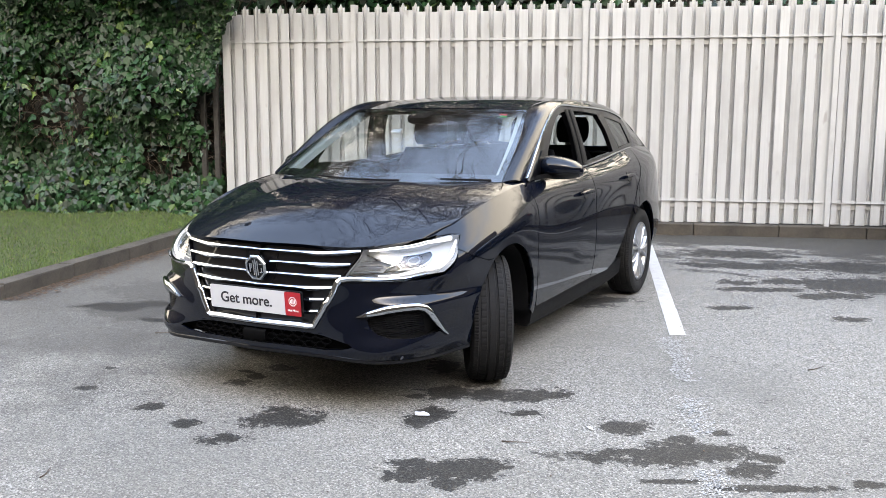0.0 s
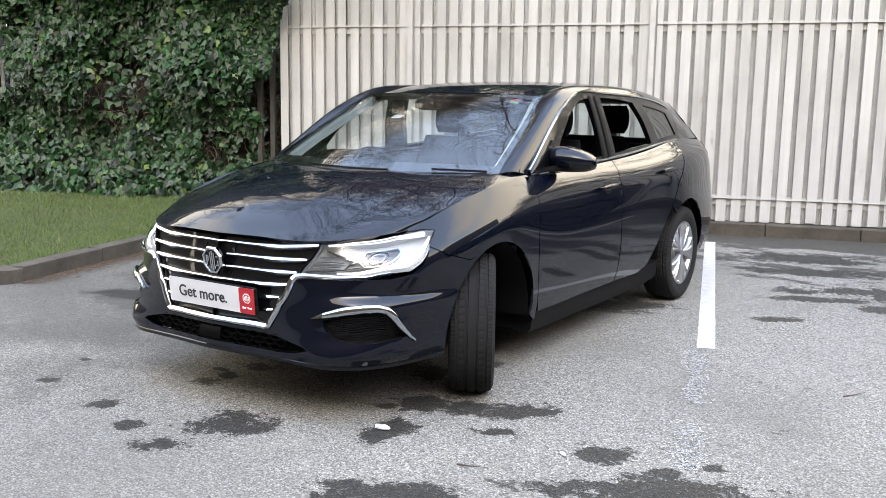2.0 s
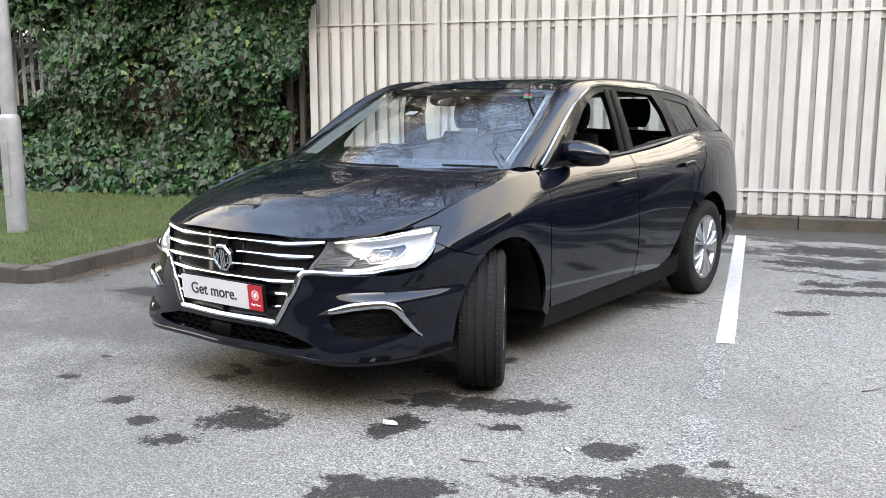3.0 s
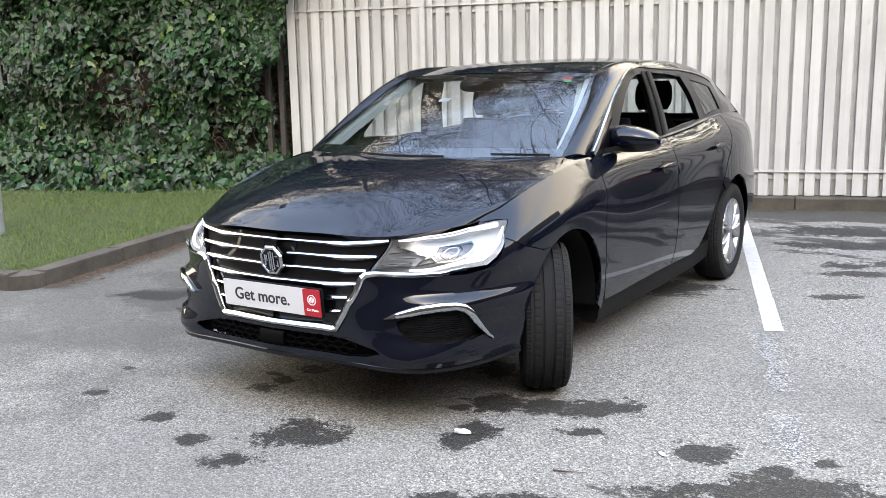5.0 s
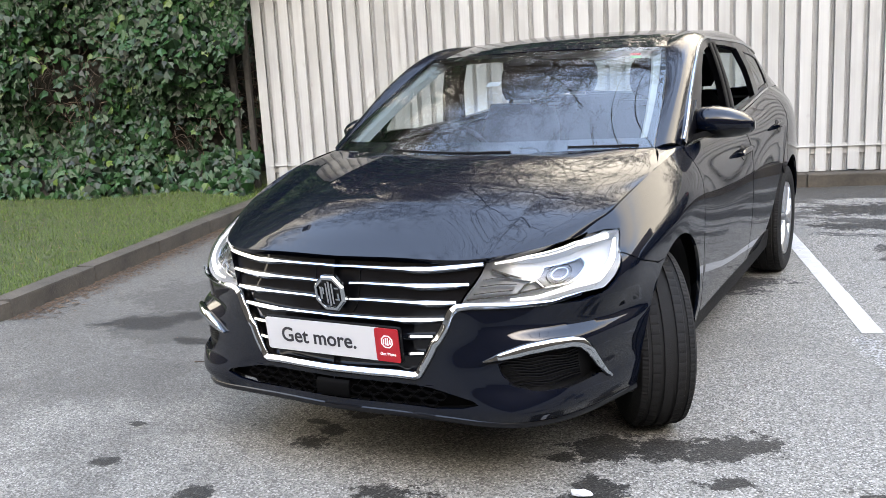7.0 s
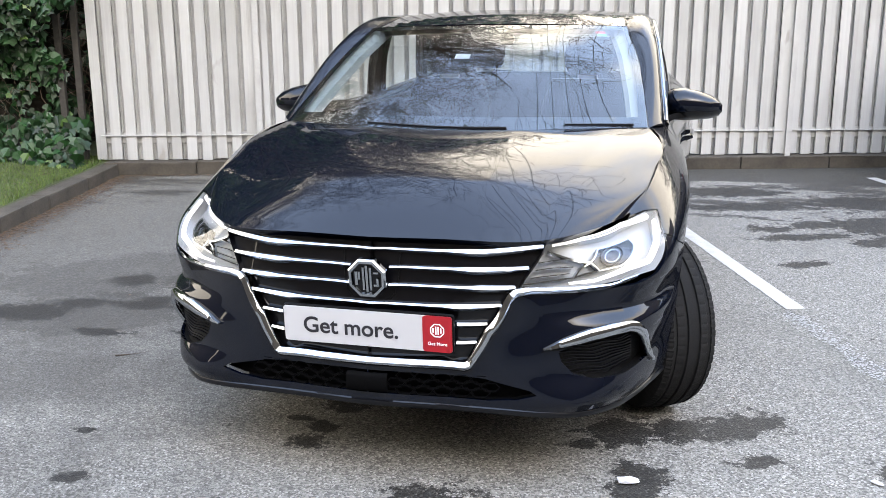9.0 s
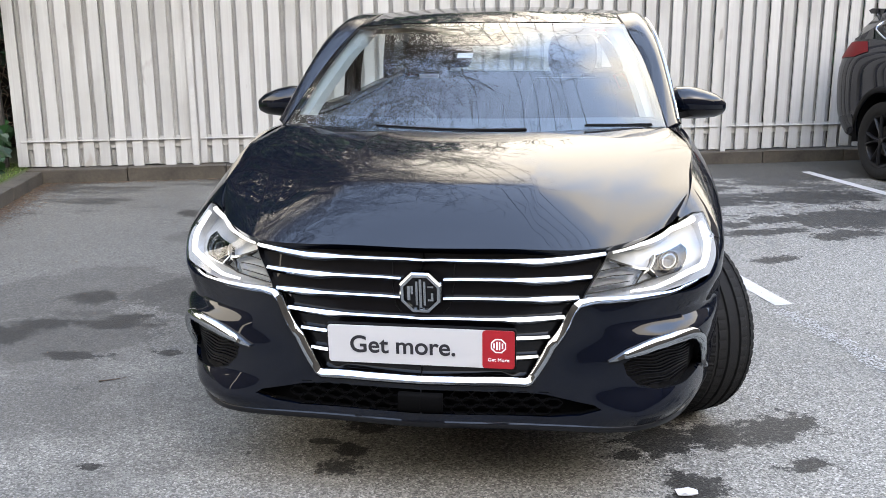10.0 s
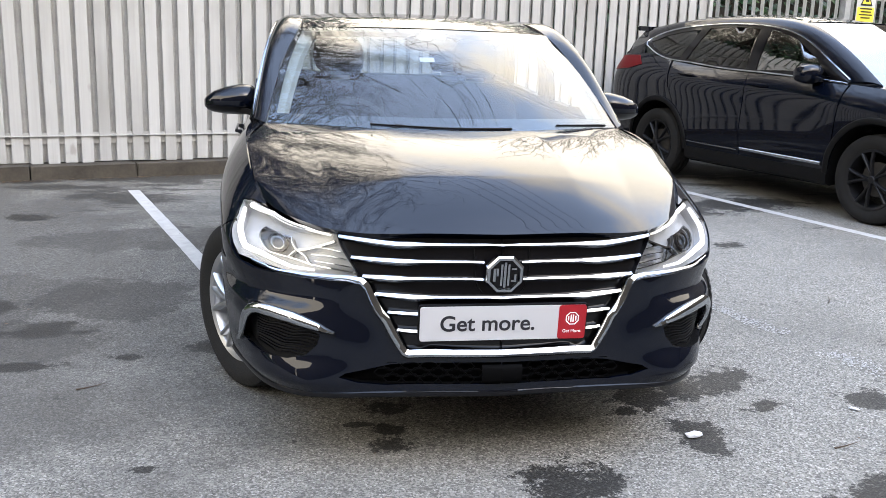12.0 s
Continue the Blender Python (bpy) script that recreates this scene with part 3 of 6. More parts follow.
litter("fallen_leaves", "brown leaves and dirt along the fence kerb", 1500, lambda: (-2.7 + 5.5 * rng.random() ** 1.6, 6.6 - abs(rng.normal(0, .05)), 0), (.005, .02), DEAD)

# a scrap of white litter and a few twigs
def scrap(name, label, x, y, s, seed):
    r = np.random.default_rng(seed)
    bm = bmesh.new()
    bmesh.ops.create_icosphere(bm, subdivisions=2, radius=s)
    for v in bm.verts:
        v.co = Vector((v.co.x * 1.5, v.co.y * .7, v.co.z * .35 + s * .3)) * (1 + .35 * noise.noise(v.co * 60 + Vector((seed, 0, 0))))
    ob = part(name, bm, PLATE_WHITE, None)
    ob.matrix_world = Matrix.Translation((x, y, .002)) @ Matrix.Rotation(r.uniform(0, 3), 4, "Z")
    return tagged(ob, label, "litter")


scrap("paper_scrap", "crumpled scrap of white paper on the asphalt", .762, .244, .026, 3)
scrap("paper_scrap", "tiny white scrap on the asphalt", 1.50, .42, .014, 5)
for x, y_, a, l in ((1.28, .12, .3, .13), (2.3, 1.9, 1.0, .16), (-.2, -1.0, 2.0, .1), (-1.4, .9, .5, .12)):
    ln = [((x + l * (q - .5) * math.cos(a) + .006 * math.sin(q * 5), y_ + l * (q - .5) * math.sin(a), .005), .0028 * (1.2 - q)) for q in np.linspace(0, 1, 6)]
    vv, ff = tubes([ln], 5)
    tagged(part("twig", mesh_of("twig", vv, ff, TWIG), TWIG, None), "thin brown twig lying on the asphalt", "twig", "fallen twigs")

# ---- the boarded fence ----
BAY, PITCH, A_POST = 2.69, .1494, -1.33


def pale_mesh(top, spike=.095, wide=.066):
    """A folded steel pale with a three-pointed head."""
    xs = [(-wide / 2, .012), (-wide * .28, .0), (-wide * .09, .010), (wide * .09, .010), (wide * .28, .0), (wide / 2, .012)]
    zt2 = [top - .04, top - .045, top + .0, top, top - .045, top - .04]
    vs, fs = [], []
    for (x, y), z in zip(xs, zt2):
        sx = x * (.55 if abs(x) < wide * .2 else 1)
        vs += [(x, y, .13), (x, y, top - spike), (sx, y, z)]
    for k in range(5):
        a, c = 3 * k, 3 * k + 3
        fs += [(a, c, c + 1, a + 1), (a + 1, c + 1, c + 2, a + 2)]
    n = len(vs)
    vs += [(x, y + .003, z) for x, y, z in vs]
    fs += [tuple(n + i for i in reversed(f)) for f in fs]
    return mesh_of("pale", vs, fs, PALE)


def vary(m, amount):
    """Lets each piece have its own shade."""
    nt = m.node_tree
    b = nt.nodes["Principled BSDF"]
    src = b.inputs["Base Color"].links[0].from_socket
    oi, hs, mr = nt.nodes.new("ShaderNodeObjectInfo"), nt.nodes.new("ShaderNodeHueSaturation"), nt.nodes.new("ShaderNodeMapRange")
    mr.inputs[3].default_value, mr.inputs[4].default_value = 1 - amount, 1 + amount * .6
    nt.links.new(oi.outputs["Random"], mr.inputs[0])
    nt.links.new(mr.outputs[0], hs.inputs["Value"])
    nt.links.new(src, hs.inputs["Color"])
    nt.links.new(hs.outputs[0], b.inputs["Base Color"])
    return m


def board_mat():
    """Whitewashed sawn boards: grain along the board, knots and dirty streaks."""
    m = bpy.data.materials.new("whitewashed_board")
    m.use_nodes = True
    nt = m.node_tree
    N, K = nt.nodes.new, nt.links.new
    b = nt.nodes["Principled BSDF"]
    tc, mp, oi = N("ShaderNodeTexCoord"), N("ShaderNodeMapping"), N("ShaderNodeObjectInfo")
    mp.inputs["Scale"].default_value = (40, 40, 1.6)
    add = N("ShaderNodeVectorMath")
    add.operation = "MULTIPLY_ADD"
    add.inputs[1].default_value = (31, 17, 23)
    K(oi.outputs["Random"], add.inputs[0])
    K(tc.outputs["Object"], add.inputs[2])
    K(add.outputs[0], mp.inputs["Vector"])
    g, s, k = N("ShaderNodeTexNoise"), N("ShaderNodeTexNoise"), N("ShaderNodeTexNoise")
    g.inputs["Scale"].default_value, g.inputs["Detail"].default_value, g.inputs["Distortion"].default_value = 1.0, 5, .6
    s.inputs["Scale"].default_value, s.inputs["Detail"].default_value = 2.2, 6
    k.inputs["Scale"].default_value = 7.0
    K(mp.outputs[0], g.inputs["Vector"])
    K(add.outputs[0], s.inputs["Vector"])
    K(add.outputs[0], k.inputs["Vector"])
    def ramp(v, a, c, hi):
        r = N("ShaderNodeMapRange")
        K(v, r.inputs[0])
        r.inputs[1].default_value, r.inputs[2].default_value, r.inputs[4].default_value = a, c, hi
        return r.outputs[0]
    def mix(f, a, c):
        x = N("ShaderNodeMix")
        x.data_type = "RGBA"
        K(f, x.inputs["Factor"])
        for q, v in (("A", a), ("B", c)):
            if isinstance(v, tuple):
                x.inputs[q].default_value = (*v, 1)
            else:
                K(v, x.inputs[q])
        return x.outputs["Result"]
    col = mix(ramp(g.outputs[0], .35, .75, .5), (.392, .395, .392), (.295, .296, .29))
    col = mix(ramp(s.outputs[0], .48, .75, .7), col, (.225, .222, .21))
    col = mix(ramp(k.outputs[0], .70, .76, .6), col, (.19, .178, .158))
    hs, mr = N("ShaderNodeHueSaturation"), N("ShaderNodeMapRange")
    mr.inputs[3].default_value, mr.inputs[4].default_value = .92, 1.06
    K(oi.outputs["Random"], mr.inputs[0])
    K(mr.outputs[0], hs.inputs["Value"])
    K(col, hs.inputs["Color"])
    K(hs.outputs[0], b.inputs["Base Color"])
    b.inputs["Roughness"].default_value = .7
    bp = N("ShaderNodeBump")
    bp.inputs["Strength"].default_value, bp.inputs["Distance"].default_value = .35, .003
    K(g.outputs[0], bp.inputs["Height"])
    K(bp.outputs[0], b.inputs["Normal"])
    return m


BOARD = board_mat()
PALE = vary(mat("grey_painted_steel", (0.385, 0.386, 0.378), 0.55, 0.0, var=0.25, scale=6), .12)
POST = mat("white_painted_steel", (0.40, 0.402, 0.396), 0.55, var=0.2, scale=5)
RUST = mat("dark_old_steel", (0.05, 0.045, 0.04), 0.7, 0.3, var=0.5, scale=20)

fence = thing("boarded_fence", "white palisade fence with whitewashed timber boards and spiked steel pales", "fence", SITE, kind="structure")
U0, U1 = -2.92, 6.76
pale = pale_mesh(2.62, wide=.086)
board_meshes = {}


def board(u, w, z0=.135, z1=2.52, tilt=0.0):
    key = round(w, 3)
    if key not in board_meshes:
        bm = boxed(-w / 2, w / 2, 0, .02, 0, 1, bevel=.003)
        me = bpy.data.meshes.new("board")
        bm.to_mesh(me)
        bm.free()
        me.materials.append(BOARD)
        board_meshes[key] = me
    b = part("board", board_meshes[key], BOARD, fence)
    b.matrix_local = Matrix.Translation((u, 6.78 + rng.normal(0, .0015), z0)) @ Matrix.Rotation(tilt, 4, "Y") @ Matrix.Diagonal((1, 1, z1 - z0, 1))
    return b


for bay in range(-1, 4):
    p = A_POST + bay * BAY
    gaps = [p + PITCH * (k + .86) for k in range(17)]
    for k, c in enumerate(gaps):
        if U0 + .05 < c < U1 - .02:
            q = part("pale", pale, PALE, fence)
            q.matrix_local = Matrix.Translation((c, 6.826, 0))
        w = rng.uniform(.097, .105)
        bu = c + PITCH / 2 + rng.normal(0, .003)
        if k < 16 and U0 - .02 < bu < U1:
            board(bu, w, z0=.132 + rng.normal(0, .006), z1=2.515 + rng.normal(0, .006), tilt=rng.normal(0, .0015))
    first = p + .075
    if U0 < first < U1:
        board(first, .062)
    last = gaps[-1] + .092
    if U0 < last < U1:
        board(last, .12)
for k in range(4):
    p = A_POST + BAY * k
    if p > U1 + .2:
        continue
    pb = bmesh.new()
    box(pb, p - .028, p + .028, 6.735, 6.742, .05, 2.60, bevel=.001)
    box(pb, p - .006, p + .006, 6.74, 6.80, .05, 2.60)
    box(pb, p - .045, p + .045, 6.80, 6.807, .05, 2.60)
    part("post", pb, POST, fence)
for z in (2.185, .375):
    for a, c in ((U0, A_POST - .05), (A_POST + .05, A_POST + BAY - .05), (A_POST + BAY + .05, A_POST + 2 * BAY - .05), (A_POST + 2 * BAY + .05, U1)):
        rb = bmesh.new()
        box(rb, a, c, 6.766, 6.812, z - .003, z + .004)
        box(rb, a, c, 6.808, 6.815, z - .075, z + .03)
        part("rail", rb, POST, fence)

# bare palisade beyond the boards
pal = thing("palisade_fence", "grey galvanised steel palisade fence with pointed pales", "fence", SITE, kind="structure")
gp = pale_mesh(2.5)
gp.materials[0] = vary(mat("weathered_galvanised_steel", (0.30, 0.31, 0.31), 0.5, 0.5, var=0.3, scale=8), .15)
for u in [*np.arange(6.86, 13.5, PITCH), *np.arange(-12.5, -6.4, PITCH)]:
    q = part("pale", gp, PALE, pal)
    q.matrix_local = Matrix.Translation((u, 6.9 if u > 0 else 7.25, 0))
for a, c, m0 in ((6.76, 13.6, 6.92), (-12.6, -6.3, 7.27)):
    for z in (2.05, .5):
        part("rail", boxed(a, c, m0, m0 + .05, z, z + .05), STEEL, pal)
for u in (6.8, 9.25, 12.0):
    part("post", boxed(u - .05, u + .05, 6.85, 6.95, 0, 2.45), STEEL, pal)
# two dark posts between ivy and boards
for u in (-3.10, -3.27):
    shape("gate_post", "dark rusty steel post beside the ivy", "post", boxed(u - .03, u + .03, 6.80, 6.86, .1, 2.3, bevel=.004), RUST, kind="")

# warning sign on the palisade
YELLOW = mat("yellow_sign", (0.80, 0.66, 0.08), 0.4)
sg = thing("warning_sign", "white and yellow warning sign with a black triangle", "sign", SITE)
part("sign_plate", boxed(9.44, 9.80, 6.87, 6.876, 1.74, 2.26), PLATE_WHITE, sg)
part("sign_field", boxed(9.455, 9.785, 6.866, 6.871, 1.755, 1.95), YELLOW, sg)
part("sign_triangle", mesh_of("sign_triangle", [(9.50, 6.866, 1.97), (9.74, 6.866, 1.97), (9.62, 6.866, 2.19), (9.535, 6.864, 1.992), (9.705, 6.864, 1.992), (9.62, 6.864, 2.15)], [(0, 1, 2)], INK), INK, sg)
part("sign_triangle_field", mesh_of("sign_triangle_field", [(9.535, 6.864, 1.992), (9.705, 6.864, 1.992), (9.62, 6.864, 2.15)], [(0, 1, 2)], YELLOW), YELLOW, sg)
part("sign_symbol", boxed(9.59, 9.66, 6.861, 6.863, 2.02, 2.06), INK, sg)
for z, w in ((1.92, .24), (1.88, .2), (1.84, .26), (1.80, .18)):
    part("text_bar", boxed(9.62 - w / 2, 9.62 + w / 2, 6.862, 6.867, z, z + .016), INK, sg)

# ---- ivy ----
def ivy_front(u, z):
    """How far out the ivy bulges: the m of its face."""
    b = .46 * noise.noise(Vector((u * .9, 0, z * 1.1))) + .12 * noise.noise(Vector((u * 2.3, 4, z * 2.6)))
    # above 2.6 m, out of view, an overhang is added to shade the fence
    lean = -.25 * min(1, max(0, (z - 1.2) / 1.6)) - .5 * min(1, max(0, (z - 2.6) / 1.2)) + .22 * math.exp(-((z - .95) / .45) ** 2)
    foot = -.28 * max(0, 1 - z / .6)
    return 6.62 + lean + foot + b


def leaf_cloud(n, place, size, seed):
    r = np.random.default_rng(seed)
    lobes = [(0, -.5), (.42, -.28), (.5, .12), (.22, .2), (0, .62), (-.22, .2), (-.5, .12), (-.42, -.28)]
    vs, fs = [], []
    for _ in range(n):
        got = place(r)
        if got is None:
            continue
        (x, y, z), out = got
        s = r.uniform(*size)
        nrm = Vector((r.normal(0, .45), -1, r.normal(.35, .45))) if out is None else Vector(out) + Vector((r.normal(0, .45), r.normal(0, .45), r.normal(.2, .4)))
        nrm.normalize()
        side_ = nrm.cross(Vector((0, 0, 1)))
        if side_.length < .05:
            continue
        side_.normalize()
        up = side_.cross(nrm)
        a = r.normal(math.pi, .7)
        ax, ay = math.cos(a) * side_ + math.sin(a) * up, -math.sin(a) * side_ + math.cos(a) * up
        i = len(vs)
        c = Vector((x, y, z))
        for px, py in lobes:
            v = c + ax * (px * s) + ay * (py * s) - nrm * (abs(px) * s * .35)
            vs.append(tuple(v))
        fs += [(i, i + 1, i + 2, i + 3, i + 4), (i, i + 4, i + 5, i + 6, i + 7)]
    return vs, fs


ivy = thing("ivy_hedge", "tall dense dark green ivy growing over a fence", "hedge", SITE)


def bare(u, z):
    """Where old stems show between the leaves."""
    return ((u + 5.15) / .42) ** 2 + ((z - 1.45) / .55) ** 2 < 1 or ((u + 3.75) / .35) ** 2 + ((z - .75) / .22) ** 2 < 1


def ivy_spot(r):
    u, z = r.uniform(-9.6, -2.42), r.uniform(.08, 4.6)
    edge = -3.0 - .30 * min(1, max(0, (z - .55) / .2)) + .30 * min(1, max(0, (z - 1.5) / .2)) + .27 * min(1, max(0, (z - 2.2) / .4)) + .14 * noise.noise(Vector((0, 3, z * 2.4)))
    if u > edge or (u < -6.78 and 1.32 + .12 * math.sin(u * 7) < z < 2.18) or z < .1:
        return None
    if bare(u, z) and r.random() < .8:
        return None
    if noise.noise(Vector((u * 1.7, 9, z * 1.7))) < -.42 and r.random() < .7:
        return None
    return (u, ivy_front(u, z) + abs(r.normal(0, .09)) - .04, z), None


def ivy_edge(r):
    """The thick outer edge over the first boards."""
    z = r.uniform(1.65, 4.6)
    edge = -3.02 + .30 * min(1, max(0, (z - 2.1) / .4)) + .12 * noise.noise(Vector((0, 3, z * 2.4)))
    u = edge - abs(r.normal(0, .28))
    return (u, ivy_front(u, z) + abs(r.normal(0, .07)) - .04, z), None


ev, ef = leaf_cloud(3200, ivy_edge, (.055, .12), 8)
tagged(part("edge_leaves", mesh_of("edge_leaves", ev, ef, IVY), IVY, ivy), kind="stuff")
vs, fs = leaf_cloud(30000, ivy_spot, (.055, .135), 3)
tagged(part("leaves", mesh_of("leaves", vs, fs, IVY), IVY, ivy, "glossy dark green ivy leaves"), kind="stuff")
vs, fs = [], []
def ivy_high(r):
    u, z = r.uniform(-10.5, -2.3), r.uniform(4.4, 7.2)
    if z > 6.4 - .5 * max(0, u + 5.5) + .8 * noise.noise(Vector((u * .7, 5, 0))):
        return None
    return (u, ivy_front(u, 4.4) + abs(r.normal(0, .12)) - .04, z), None


hv, hf = leaf_cloud(7000, ivy_high, (.11, .22), 4)
tagged(part("upper_leaves", mesh_of("upper_leaves", hv, hf, IVY), IVY, ivy), kind="stuff")
# dark sheet behind the leaves: shade inside the ivy, put in as colour
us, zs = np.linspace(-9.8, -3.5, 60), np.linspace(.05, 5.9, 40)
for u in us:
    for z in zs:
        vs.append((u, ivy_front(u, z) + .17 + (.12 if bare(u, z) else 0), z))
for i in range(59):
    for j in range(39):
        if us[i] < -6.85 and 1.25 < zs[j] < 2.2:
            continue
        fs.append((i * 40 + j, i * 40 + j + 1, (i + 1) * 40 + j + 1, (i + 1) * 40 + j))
part("shaded_core", mesh_of("shaded_core", vs, fs, CORE_SHADE, True), CORE_SHADE, ivy, "dark sheet standing in for the shade within the ivy")


stems = []
for k in range(290):
    if k >= 170:
        u, z = rng.uniform(-3.55, -2.95), rng.uniform(.3, 2.0)
    elif k < 110:
        u, z = rng.normal(-5.15, .28), rng.normal(1.4, .4)
    elif k < 140:
        u, z = rng.normal(-3.75, .25), rng.normal(.75, .16)
    else:
        u, z = rng.uniform(-7.5, -3.1), rng.uniform(.15, .9)
    p = Vector((u, 7.05 + rng.uniform(0, .2) if k >= 170 else ivy_front(u, max(z, .1)) + rng.uniform(-.03, .12), z))
    d = Vector((rng.normal(0, .6), rng.normal(0, .2), rng.normal(.3, .7))).normalized()
    line = []
    for q in range(7):
        line.append((tuple(p), .0045 * (1 - q / 8)))
        d = (d + Vector((rng.normal(0, .35), rng.normal(-.05, .25), rng.normal(0, .35)))).normalized()
        p = p + d * .07
    stems.append(line)
vs, fs = tubes(stems, 4)
tagged(part("dry_stem_tangle", mesh_of("dry_stem_tangle", vs, fs, TWIG), TWIG, ivy, "brown dry stems"), kind="stuff")

# ---- lamp post ----
GALV = mat("weathered_grey_column", (0.27, 0.275, 0.28), 0.5, 0.25, var=0.35, scale=7, bump=0.15, bump_scale=60)
lamp = thing("lamp_post", "weathered grey steel lamp column on the lawn", "lamp post", SITE @ Matrix.Translation((-4.34, 3.42, .1)))
circ = lambda r, z: [(r * math.cos(a), r * math.sin(a), z) for a in np.linspace(0, 2 * math.pi, 24, endpoint=False)]
loft("base_column", [circ(.092, -.1), circ(.092, 1.05), circ(.088, 1.075), circ(.07, 1.10)], GALV, lamp)
loft("shaft", [circ(.068, 1.08), circ(.057, 3.5), circ(.045, 5.6)], GALV, lamp)
part("access_door", boxed(-.04, .04, -.096, -.087, .35, .85, bevel=.003), GALV, lamp)
part("lantern", boxed(-.1, .1, -.5, .12, 5.55, 5.68, bevel=.03), GALV, lamp)

# ---- bare trees behind the fence ----
def bare_tree(name, label, u, m, high, seed, spread=1.0, depth=5, thick=.6):
    r = np.random.default_rng(seed)
    t = thing(name, label, "tree", SITE @ Matrix.Translation((u, m, 0)), group="bare trees")
    trunk, limbs, twigs = [], [], []

    def grow(p, d, length, rad, level):
        n = 6
        line = []
        for k in range(n):
            line.append((tuple(p), max(.006, rad * (1 - .55 * k / (n - 1)))))
            d2 = Vector((r.normal(0, .16), r.normal(0, .16), r.normal(.05, .12)))
            d = (d + d2 * (.5 if level == 0 else 1)).normalized()
            if k and level < depth:
                kids = 2 if level < 3 else 1
                for _ in range(kids):
                    if level == 0 and k < 1:
                        continue
                    if r.random() < (.9 if level < 3 else thick):
                        a = r.uniform(0, 6.28)
                        side_ = Vector((math.cos(a), math.sin(a), 0)) * spread
                        nd = (d * .55 + side_ * r.uniform(.5, .95) + Vector((0, 0, r.uniform(-.05, .35)))).normalized()
                        grow(p.copy(), nd, length * r.uniform(.42, .66), rad * (1 - .5 * k / n) * .55, level + 1)
            p = p + d * (length / n)
        (trunk if level == 0 else limbs if level < 3 else twigs).append(line)

    grow(Vector((0, 0, -.1)), Vector((0, 0, 1)), high, high * .008, 0)
    for nm, ls, sides in (("trunk", trunk, 10), ("branchwork", limbs, 5), ("twig_crown", twigs, 3)):
        vs, fs = tubes(ls, sides)
        tagged(part(nm, mesh_of(nm, vs, fs, BARK, True), BARK, t), kind="" if nm == "trunk" else "stuff")
    return t


for label, u, m, high, seed, spread, thick in (
        ("tall leafless tree with fine dark branches", -3.0, 8.1, 13.0, 11, 1.2, .52), ("tall leafless tree with fine dark branches", -.3, 10.6, 10.0, 12, 1.0, .5),
        ("leafless tree beside the ivy", -5.4, 8.8, 12.0, 14, 1.1, .5), ("leafless tree beside the ivy", -1.6, 9.2, 8.5, 15, 1.0, .55)):
    bare_tree("bare_tree", label, u, m, high, seed, spread, 5, thick)

for k, u in enumerate((-6.4, -4.6, -2.6, -.9, 1.2, 2.9, 5.6, 7.6, 9.8)):
    bare_tree("bare_shrub", "leafless twiggy shrub behind the fence", u, 9.6 + .5 * (k % 3), (4.6 if u < 2 else 3.6) + .5 * (k % 2), 30 + k, 1.2, 4)

# overhead cables from the added rear wall over the yard to a pole beyond the trees
CABLE = mat("black_cable", (0.01, 0.01, 0.01), 0.7)
pole = thing("utility_pole", "dark wooden utility pole beyond the trees", "pole", SITE @ Matrix.Translation((2.3, 19.0, 0)))
loft("shaft", [circ(.13, -.2), circ(.11, 6.0), circ(.09, 9.2)], BARK, pole)
part("crossarm", boxed(-.7, .7, -.16, -.06, 8.55, 8.66, bevel=.008), BARK, pole)
for k in range(5):
    du = -.6 + .3 * k
    line = [((2.1 + du * 1.15 + .2 * q, -9.55 + 28.45 * q, 4.6 + 4.06 * q - 1.1 * q * (1 - q)), .007) for q in np.linspace(0, 1, 24)]
    vv, ff = tubes([line], 5)
    tagged(site(part("overhead_cable", mesh_of("overhead_cable", vv, ff, CABLE, True), CABLE, None)), "thin black cable strung over the yard", "cable", "overhead cables")

# dark undergrowth behind the fence
def bush(name, label, u0, u1, m0, m1, z1, n, seed, size=(.06, .14)):
    b = thing(name, label, "undergrowth", SITE)
    def spot(r):
        u = r.uniform(u0, u1)
        top = z1 * (1 + .22 * noise.noise(Vector((u * .8, seed, 0))) + .12 * noise.noise(Vector((u * 3.1, seed, 0))))
        return (u, r.uniform(m0, m1), top * r.random() ** .45), (0, -.8, .5)
    vs, fs = leaf_cloud(n, spot, size, seed)
    tagged(part("leaves", mesh_of("leaves", vs, fs, IVY), IVY, b), kind="stuff")
    # dark box at the back paints the shade between the leaves
    part("shaded_core", boxed(u0, u1, m1 - .05, m1 + .3, 0, z1 * .82), CORE_SHADE, b)
    return b


bush("undergrowth", "dark evergreen undergrowth behind the fence", -6.6, 14, 7.6, 8.6, 3.4, 8600, 21)
bush("undergrowth", "tall dark evergreen shrub behind the fence", -3.4, -1.1, 7.3, 8.3, 5.6, 3600, 23, (.08, .17))
bush("undergrowth", "dark evergreen shrub behind the fence", -1.2, 1.4, 7.7, 8.5, 4.2, 1800, 24, (.08, .17))
bush("undergrowth", "dark ivy bank behind the far palings", -14, -6.0, 8.2, 9.2, 2.9, 2900, 22)

# unseen walls added around the yard: they block low sky and darken the car's reflections
BRICK = mat("brown_wall_coat", (0.075, 0.065, 0.058), 0.85, var=0.4, scale=3)
shape("unseen_wall_back", "unseen brown wall added behind the camera to block low sky", "wall", boxed(-30, 30, -10.0, -9.5, 0, 7.4), BRICK)
shape("unseen_wall_side", "unseen brown wall added at the yard's side to darken reflections", "wall", boxed(17, 17.5, -9.5, 12, 0, 8.0), BRICK)
